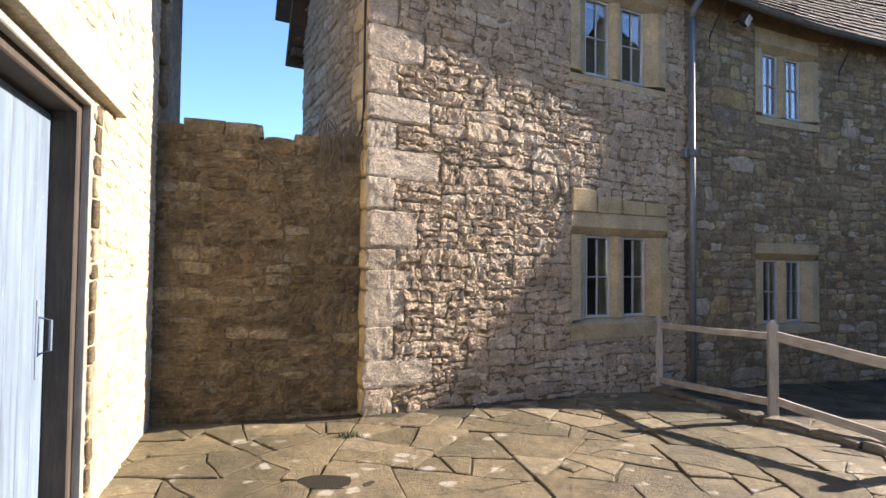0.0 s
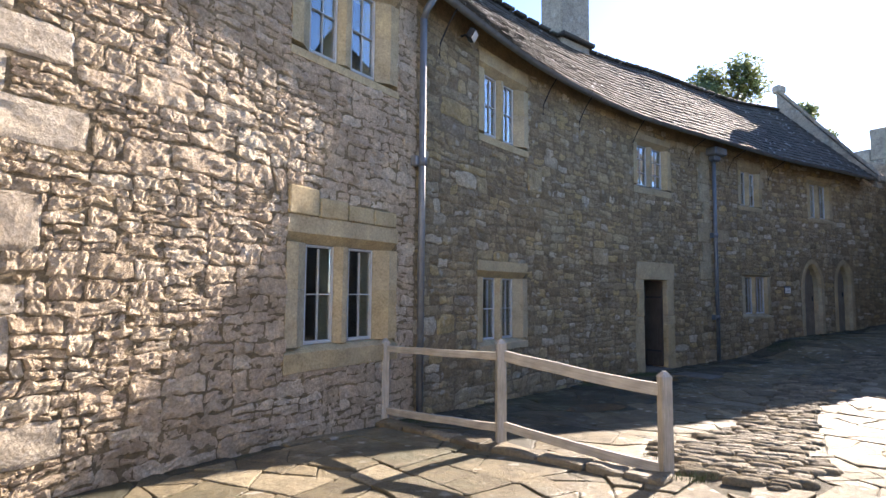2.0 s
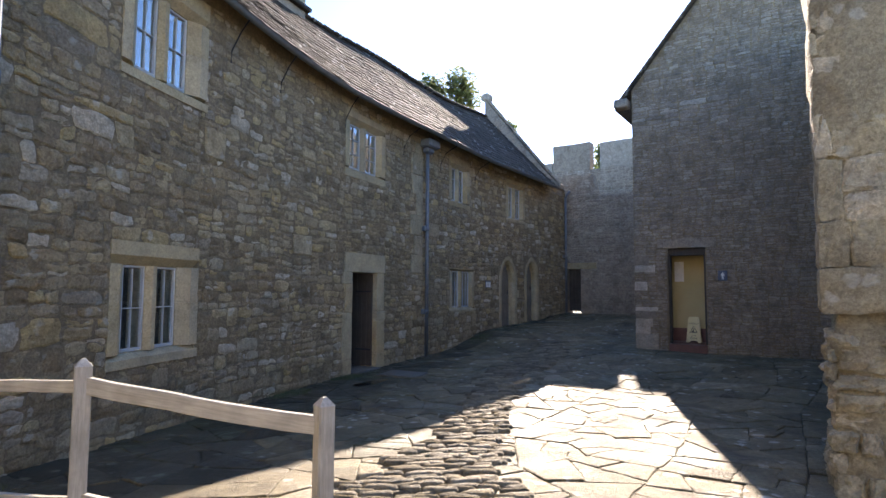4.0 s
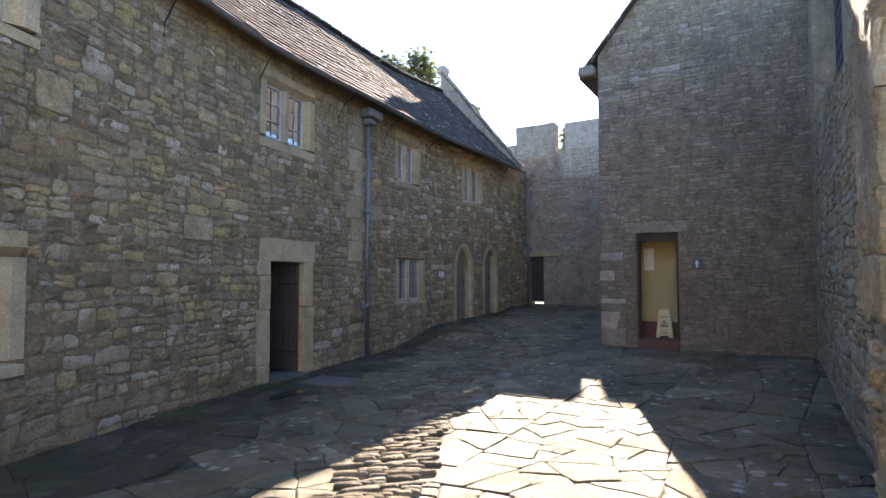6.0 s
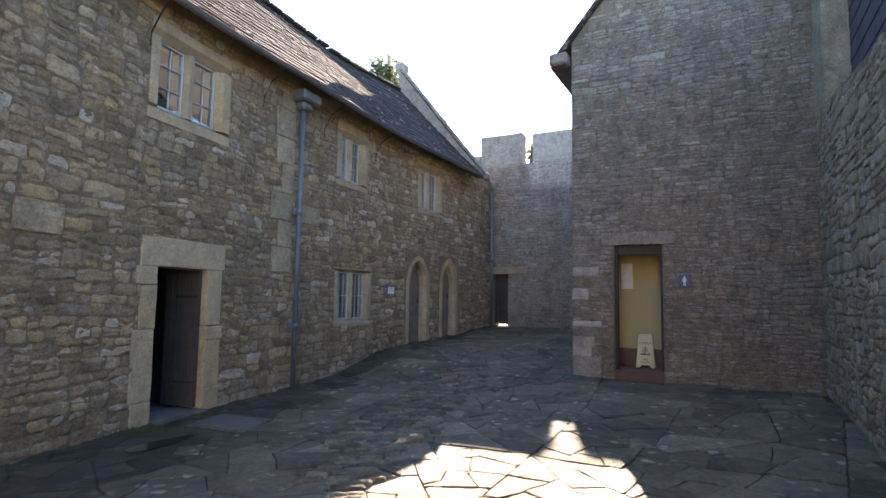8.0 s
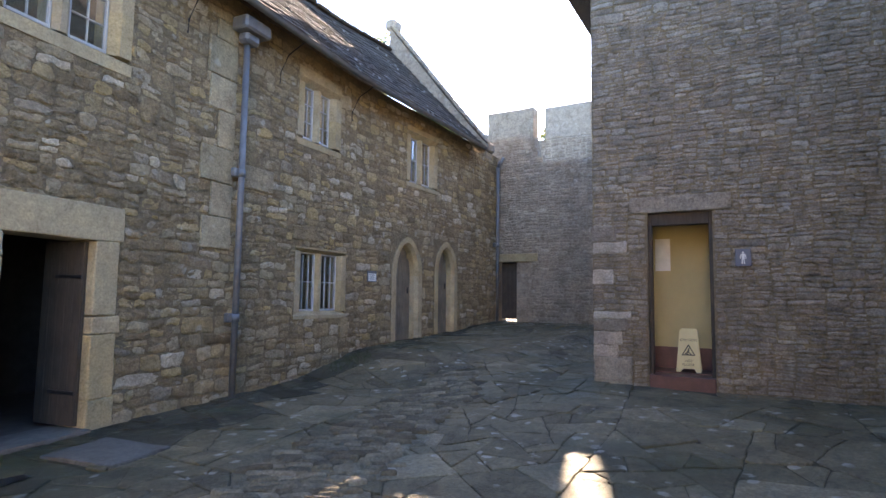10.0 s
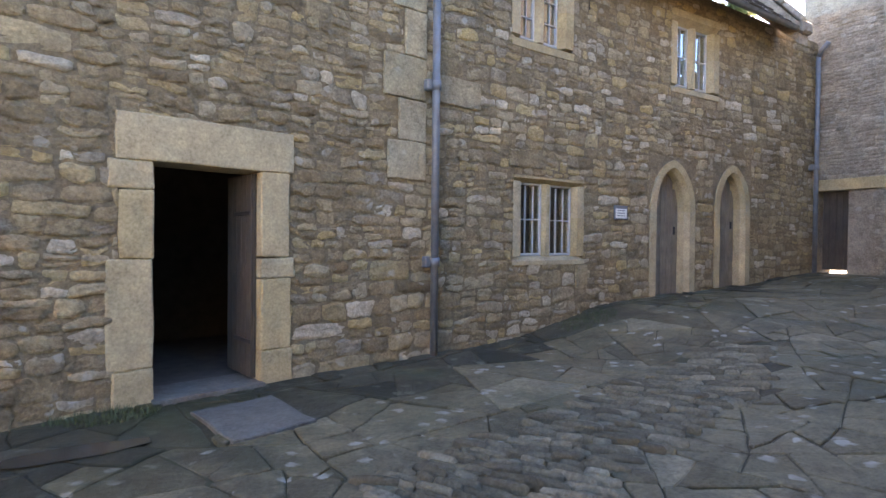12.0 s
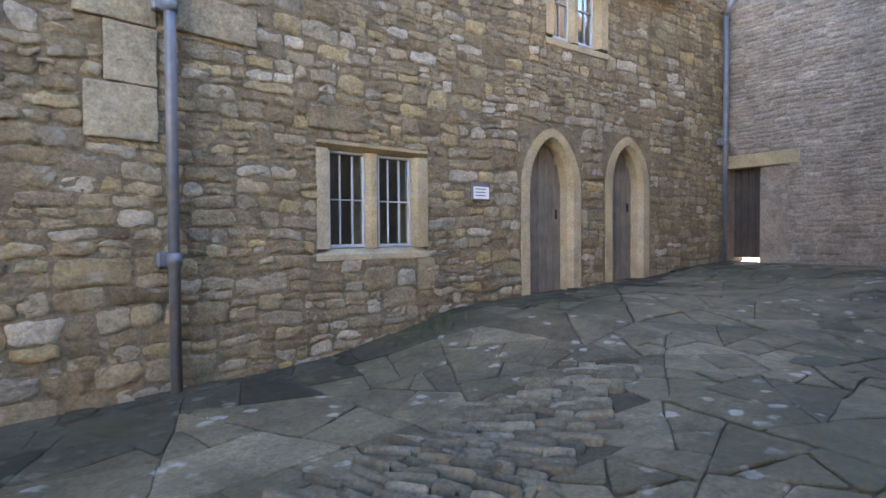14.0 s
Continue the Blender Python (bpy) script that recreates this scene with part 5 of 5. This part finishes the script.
# pitched stones on edge across the band
verts, faces, count = [], [], 0
for (a, b, h), (c, d, g) in BANDS:
    L = math.hypot(c - a, d - b)
    tx, ty = (c - a) / L, (d - b) / L
    s = 0.0
    while s < L:
        t = s / L
        half = (h + (g - h) * t) * (1 + 0.5 * n3(a + s * 1.3, b, 31))
        wdt = rf.uniform(0.038, 0.09)
        q = -half + rf.uniform(-0.1, 0.06)
        while q < half:
            ln_ = rf.uniform(0.13, 0.34)
            cx, cy = a + tx * s - ty * (q + ln_ / 2), b + ty * s + tx * (q + ln_ / 2)
            ang = math.atan2(tx, -ty) + rf.uniform(-0.28, 0.28) + 0.25
            up = rf.uniform(0.0, 0.03)
            vv, ff = [], []
            prof = ((-0.5, 0.55), (-0.42, 0.92), (-0.1, 1.0), (0.25, 1.0), (0.43, 0.9), (0.5, 0.5))
            for e, wq in prof:
                for sd, hz in ((-0.5, -0.04), (-0.4, 0.0), (0.0, 0.03), (0.4, 0.0), (0.5, -0.04)):
                    lx, ly = e * ln_, sd * wdt * wq * 1.0
                    X, Y = cx + lx * math.cos(ang) - ly * math.sin(ang), cy + lx * math.sin(ang) + ly * math.cos(ang)
                    vv.append((X, Y, ground_z(X, Y) + up + hz + (wq - 1) * 0.05 + 0.008 * n3(X * 14, Y * 14)))
            for r in range(len(prof) - 1):
                for k in range(4):
                    ff.append((r * 5 + k, r * 5 + k + 1, (r + 1) * 5 + k + 1, (r + 1) * 5 + k))
            if count < 290 and (cx < 6.0 or 10.8 < cx < 13.5):
                mesh_part("pitched_stone", vv, ff, M_COBBLE, pavement, smooth=True)
                count += 1
            else:
                o = len(verts)
                verts += vv
                faces += [tuple(i + o for i in q_) for q_ in ff]
            q += ln_ + 0.012
        s += wdt + 0.016
if faces:
    tagged(mesh_part("pitching", verts, faces, M_COBBLE, pavement, smooth=True), kind="stuff")

# kerb under the fence
kerb = tagged(new("kerb"), "low worn stone kerb under the timber fence", "kerb", kind="structure")
for (a, b), (c, d) in zip(KERB, KERB[1:]):
    L = math.hypot(c - a, d - b)
    s = 0.0
    while s < L - 0.1:
        w = min(rf.uniform(0.28, 0.55), L - s)
        m = (s + w / 2) / L
        x, y = a + (c - a) * m, b + (d - b) * m
        bm = box(None, w - 0.012, 0.25 + rf.uniform(-0.05, 0.04), 0.2, 0.03, seg=2)
        bmesh.ops.subdivide_edges(bm, edges=[e for e in bm.edges if e.calc_length() > 0.1], cuts=2, use_grid_fill=True)
        for vv in bm.verts:
            vv.co += Vector((n3(vv.co.x * 7 + s * 9, vv.co.y * 7, vv.co.z * 7), n3(vv.co.x * 7, vv.co.y * 7 + s * 5, 3), n3(vv.co.x * 7 + s, vv.co.y * 7, 6))) * 0.02
        bm.transform(pose(x, y, ground_z(x, y) - 0.045, rf.uniform(-2, 2), rf.uniform(-2, 2), math.degrees(math.atan2(d - b, c - a))))
        part("kerb_stone", bm, M_COBBLE, kerb)
        s += w

# ---------------- fence ----------------
fence = tagged(new("timber_fence"), "weathered grey oak post-and-rail fence", "fence")
POSTS = [(2.83, 7.22, 0.0, 0.98), (3.42, 5.66, 0.02, 1.07), (4.05, 4.2, 0.02, 0.9)]


def post(x, y, z0, z1, w=0.095):
    bm = bmesh.new()
    h = w / 2
    rings = []
    for z, k in ((z0, 1), (z1 - 0.055, 1), (z1 - 0.045, 1.0), (z1, 0.25)):
        rings.append([bm.verts.new((sx_ * h * k, sy_ * h * k, z)) for sx_, sy_ in ((-1, -1), (1, -1), (1, 1), (-1, 1))])
    for p, q in zip(rings, rings[1:]):
        for k in range(4):
            bm.faces.new((p[k], p[(k + 1) % 4], q[(k + 1) % 4], q[k]))
    bm.faces.new(rings[-1])
    bm.faces.new(rings[0][::-1])
    bmesh.ops.bevel(bm, geom=[e for e in bm.edges if abs(e.verts[0].co.z - e.verts[1].co.z) > 0.3], offset=0.008, segments=2, affect='EDGES')
    bm.transform(pose(x, y, 0, 0, 0, -20))
    ob = part("post", bm, M_WOOD, fence)
    return ob


for x, y, z0, z1 in POSTS:
    post(x, y, z0 - 0.1, z1)
RAILS = [((2.83, 7.22, 0.86), (3.42, 5.66, 0.9), 0.075), ((3.42, 5.66, 0.91), (4.05, 4.2, 0.74), 0.105), ((2.83, 7.22, 0.13), (3.42, 5.66, 0.2), 0.08), ((3.42, 5.66, 0.22), (4.05, 4.2, 0.1), 0.085)]
for a, b, h in RAILS:
    a, b = Vector(a), Vector(b)
    d = b - a
    q = d.to_track_quat('X', 'Z').to_matrix().to_4x4()
    bm = box(None, d.length - 0.08, 0.04, h, 0.006, seg=2)
    bmesh.ops.subdivide_edges(bm, edges=[e for e in bm.edges if e.calc_length() > 0.5], cuts=7, use_grid_fill=True)
    for vv in bm.verts:
        vv.co.z += 0.012 * n3(vv.co.x * 2.2, a.z * 9) - 0.012 * (1 - (2 * vv.co.x / d.length) ** 2)
        vv.co.y += 0.006 * n3(vv.co.x * 3, 4)
    part("rail", bm, M_RAILWOOD, fence).matrix_world = Matrix.Translation((a + b) / 2) @ q

# ---------------- plants ----------------
def tree(x, y, z_base, height, radius, label, seed, leaves=2600):
    rt = random.Random(seed)
    top = tagged(new("tree"), label, "tree", "trees beyond the yard")
    crown_z = z_base + height - radius
    bm = tube([(x, y, z_base - 0.3), (x + 0.2, y, z_base + height * 0.3), (x + 0.1, y + 0.1, z_base + height * 0.55), (x, y, crown_z + radius * 0.5)], [0.45, 0.34, 0.25, 0.08], 9)
    clumps = []
    for k in range(16):
        a, e = rt.uniform(0, math.tau), rt.uniform(-0.3, 1.2)
        r = radius * rt.uniform(0.45, 0.95)
        p = Vector((x + r * math.cos(a) * math.cos(e), y + r * math.sin(a) * math.cos(e), crown_z + r * math.sin(e) * 0.9))
        clumps.append((p, radius * rt.uniform(0.25, 0.45)))
        root = Vector((x, y, z_base + height * rt.uniform(0.35, 0.6)))
        tube([root, (root + p) / 2 + Vector((0, 0, 0.3)), p], [0.13, 0.08, 0.02], 6, bm)
    part("trunk", bm, M_BARK, top)
    v, f = [], []
    for k in range(leaves):
        p, r = clumps[k % len(clumps)]
        d = Vector((rt.gauss(0, 1), rt.gauss(0, 1), rt.gauss(0, 1))).normalized() * r * rt.uniform(0.3, 1.05)
        c = p + d
        a = Vector((rt.gauss(0, 1), rt.gauss(0, 1), rt.gauss(0, 1))).normalized()
        b = a.orthogonal().normalized()
        s = rt.uniform(0.14, 0.28)
        o = len(v)
        v += [c - a * s, c + b * s * 0.5, c + a * s, c - b * s * 0.5]
        f.append((o, o + 1, o + 2, o + 3))
    mesh_part("crown", v, f, M_LEAF, top)


tree(36.5, 25.3, 0, 17.6, 3.4, "tall leafy tree standing behind the house roof", 4, 15000)
tree(40.0, 22.5, 0, 14.6, 2.2, "smaller leafy tree beyond the far gable", 8, 6000)
tree(41.0, 13.4, 0, 12.3, 2.0, "leafy tree beyond the battlemented wall", 9, 5000)


tree(9.4, 19.0, 0, 3.4, 2.3, "green shrub seen through the room's far window", 12, 5000)


def tuft(x, y, n, r, label, hgt=0.1):
    rt = random.Random(int(x * 100 + y * 7))
    v, f = [], []
    for k in range(n):
        a, q = rt.uniform(0, math.tau), r * math.sqrt(rt.random())
        px, py = x + q * math.cos(a), y + q * math.sin(a) * 0.5
        z = ground_z(px, py)
        h = hgt * rt.uniform(0.4, 1.2)
        b = rt.uniform(0, math.tau)
        dx, dy = math.cos(b), math.sin(b)
        o = len(v)
        v += [(px - dy * 0.004, py + dx * 0.004, z), (px + dy * 0.004, py - dx * 0.004, z), (px + dx * h * 0.4, py + dy * h * 0.4, z + h)]
        f.append((o, o + 1, o + 2))
    tagged(mesh_part("grass_tuft", v, f, M_GRASS), label, "grass", kind="stuff")


tuft(9.75, 9.5, 700, 0.4, "green weeds growing at the wall foot", 0.055)
tuft(8.0, 9.1, 700, 0.45, "green weeds growing at the wall foot", 0.05)
tuft(3.3, 7.2, 300, 0.3, "green weeds growing at the wall foot", 0.05)
tuft(15.6, 9.95, 400, 0.5, "green weeds growing at the wall foot", 0.08)
tuft(4.75, 4.75, 160, 0.3, "short grass growing between the pitched stones", 0.045)
tuft(6.3, 5.05, 120, 0.35, "short grass growing between the pitched stones", 0.04)
tuft(4.3, 4.1, 200, 0.25, "green weeds growing beside the fence post", 0.06)
tuft(-0.95, 4.6, 120, 0.12, "moss tuft in a paving joint", 0.05)

rt = random.Random(77)
v, f = [], []
for k in range(70):
    p0 = GARDEN.at(GARDEN.length - rt.uniform(0.0, 0.45), 2.93 + rt.uniform(-0.03, 0.03), 0.04)
    q0 = p0 + Vector((rt.uniform(-0.1, 0.1), rt.uniform(-0.06, 0.0), rt.uniform(-0.5, 0.12)))
    mid = (p0 + q0) / 2 + Vector((0, -0.04, 0.08))
    for a, b in ((p0, mid), (mid, q0)):
        o = len(v)
        v += [a, a + Vector((0.006, 0, 0.004)), b + Vector((0.005, 0, 0.003)), b]
        f.append((o, o + 1, o + 2, o + 3))
tagged(mesh_part("dry_creeper", v, f, M_BARK), "dry brown creeper stems on the garden wall top", "creeper", kind="stuff")

# puddles and worn dark hollows
for x, y, rx, ry, lab in ((-0.9, 3.55, 0.26, 0.12, "shallow dark puddle in a hollow flagstone"), (9.6, 8.75, 0.42, 0.14, "shallow dark puddle in a hollow flagstone"), (6.3, 7.3, 0.6, 0.25, "shallow dark puddle in a hollow flagstone")):
    n = 26
    v = [(x, y, ground_z(x, y) + 0.013)]
    for k in range(n):
        a = math.tau * k / n
        q = 1 + 0.3 * n3(math.cos(a) * 1.5 + x, math.sin(a) * 1.5 + y)
        px, py = x + rx * q * math.cos(a), y + ry * q * math.sin(a)
        v.append((px, py, ground_z(px, py) + 0.012))
    tagged(mesh_part("puddle", v, [(0, k + 1, (k + 1) % n + 1) for k in range(n)], M_WATER), lab, "puddle", kind="structure")

# ---------------- masonry pieces ----------------
SPLIT_S = PIPE1
rubble(wall_house, FAC, 0.0, SPLIT_S, -0.1, 5.55, HOLES + quoin_rects + W1TOP, 0.34, 0.155, 0.011, 0.017, M_ROUGH, 1, gap=0.002, band=(0.14, 0.38), single=(0.6, 2.6, 0.2, 2.6), name="rough_stone", crag=True, rim_depth=-0.002, ragged=0.034, wobble=0.05)
rubble(wall_house, FAC, SPLIT_S, LEN, -0.5, 5.4, HOLES + pil_rects + BIG, 0.38, 0.17, 0.013, 0.012, M_RUBBLE, 2, gap=0.006, band=(0.16, 0.45), rim_depth=-0.008, ragged=0.036, wobble=0.055, single=(sx(8.7), sx(12.4), -0.3, 2.6))
rubble(wall_side, SIDE, 0.0, 2.75, -0.2, 5.0, [(2.45, 2.8, -1, 9)], 0.34, 0.15, 0.02, 0.012, M_GREYWALL, 3, top=lambda s: side_top(s) - 0.1)
rubble(wall_side, SIDE, 0.2, 2.5, 5.0, 7.3, [], 0.34, 0.15, 0.02, 0.012, M_GREYWALL, 33, top=lambda s: side_top(s) - 0.12)
for r in quoin_rects:
    v, f = [], []
    w = 0.32 if r[1] > 0.4 else 0.5
    stone_block(SIDE, (2.75 - w, 2.75, r[2], r[3]), 0.02, 0.008, 0.006, rq, v, f, 0.004)
    mesh_part("quoin", v, f, M_ASHLAR, wall_side, smooth=True)
rubble(wall_garden, GARDEN, 0, GARDEN.length, 0.0, 2.86, [], 0.34, 0.15, 0.02, 0.03, M_DARKWALL, 4, gap=0.006, crag=True, single=(0, 3, 0.2, 2.0))
s = 0.0
while s < GARDEN.length - 0.1:
    w = min(rq.uniform(0.2, 0.42), GARDEN.length - s)
    dressed("coping_stone", GARDEN, s + 0.005, s + w - 0.005, garden_top(s) - 0.1, garden_top(s) + rq.uniform(0.0, 0.035), -0.38, 0.02, M_DARKWALL, wall_garden, 0.014, rough=0.02)
    s += w
rubble(wall_barn, BARN, BD1 + 0.0, BARN.length, 0.0, 6.0, [(BD1, BD1 + 0.52, 2.57, 2.84)], 0.24, 0.15, 0.008, 0.008, M_LIME, 6, gap=0.001, single=(0, 99, 0, 3.2))
rubble(wall_barn, BARN, BD0 - 0.6, BD1, 2.84, 6.0, [], 0.24, 0.15, 0.008, 0.008, M_LIME, 7, gap=0.001)
rubble(wall_wc, WCW, 0.0, 5.0, -0.1, 6.1, [(0.54, 1.86, 2.52, 2.75), (0.76, 1.64, -0.3, 2.53)], 0.3, 0.085, 0.012, 0.006, M_GREYWALL, 8, gap=0.005, single=(0, 2.6, 0.0, 2.4))
rubble(wall_wc, WCW, 0.0, 5.0, 6.1, 11.0, [], 0.3, 0.085, 0.012, 0.006, M_GREYWALL, 9, gap=0.005, top=lambda s: wc_top(s) - 0.1)
for k, (z0, z1, w) in enumerate(((0.02, 0.45, 0.55), (0.45, 0.62, 0.36), (0.62, 0.82, 0.42), (0.82, 1.0, 0.5), (1.0, 1.1, 0.55), (1.5, 1.72, 0.3), (1.95, 2.12, 0.5), (2.12, 2.36, 0.34))):
    dressed("quoin", WCW, 0.0, w, z0, z1, -0.2, 0.03, M_GREYWALL if k in (0, 3, 7) else M_QUOIN, wall_wc, 0.02, rough=0.015)
rubble(wall_gate, TOW, 0.0, TOW.length, 0.3, 6.1, [T_D, (0.5, 1.75, 2.32, 2.55)], 0.34, 0.12, 0.014, 0.008, M_GREYWALL, 10, top=lambda s: gate_top(s) - 0.06)
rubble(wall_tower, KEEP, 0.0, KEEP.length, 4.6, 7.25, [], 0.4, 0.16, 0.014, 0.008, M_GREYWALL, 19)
rubble(wall_right_low, RW, 0.0, RW.length, -0.1, 4.5, [], 0.37, 0.17, 0.014, 0.011, M_YELLOWWALL, 12, gap=0.006, ragged=0.034, wobble=0.05, single=(2.5, 8, 0, 2.4), top=lambda s: 4.5 - s * 0.13)
ps_ = PIER.s[1]
rubble(pier, PIER, 0.0, ps_ + 1.2, -0.1, 1.2, [], 0.42, 0.22, 0.05, 0.03, M_YELLOWWALL, 13, single=(0, 9, -1, 9), crag=True)
PIER_UP = Line([(7.75, 1.88), (7.03, 1.86), (6.93, -1.5)])
rubble(pier, PIER_UP, 0.0, PIER_UP.s[1] + 1.2, 1.35, 5.6, [], 0.75, 0.5, 0.008, 0.016, M_YELLOWWALL, 14, gap=0.001, crag=True, rim_depth=0.0)
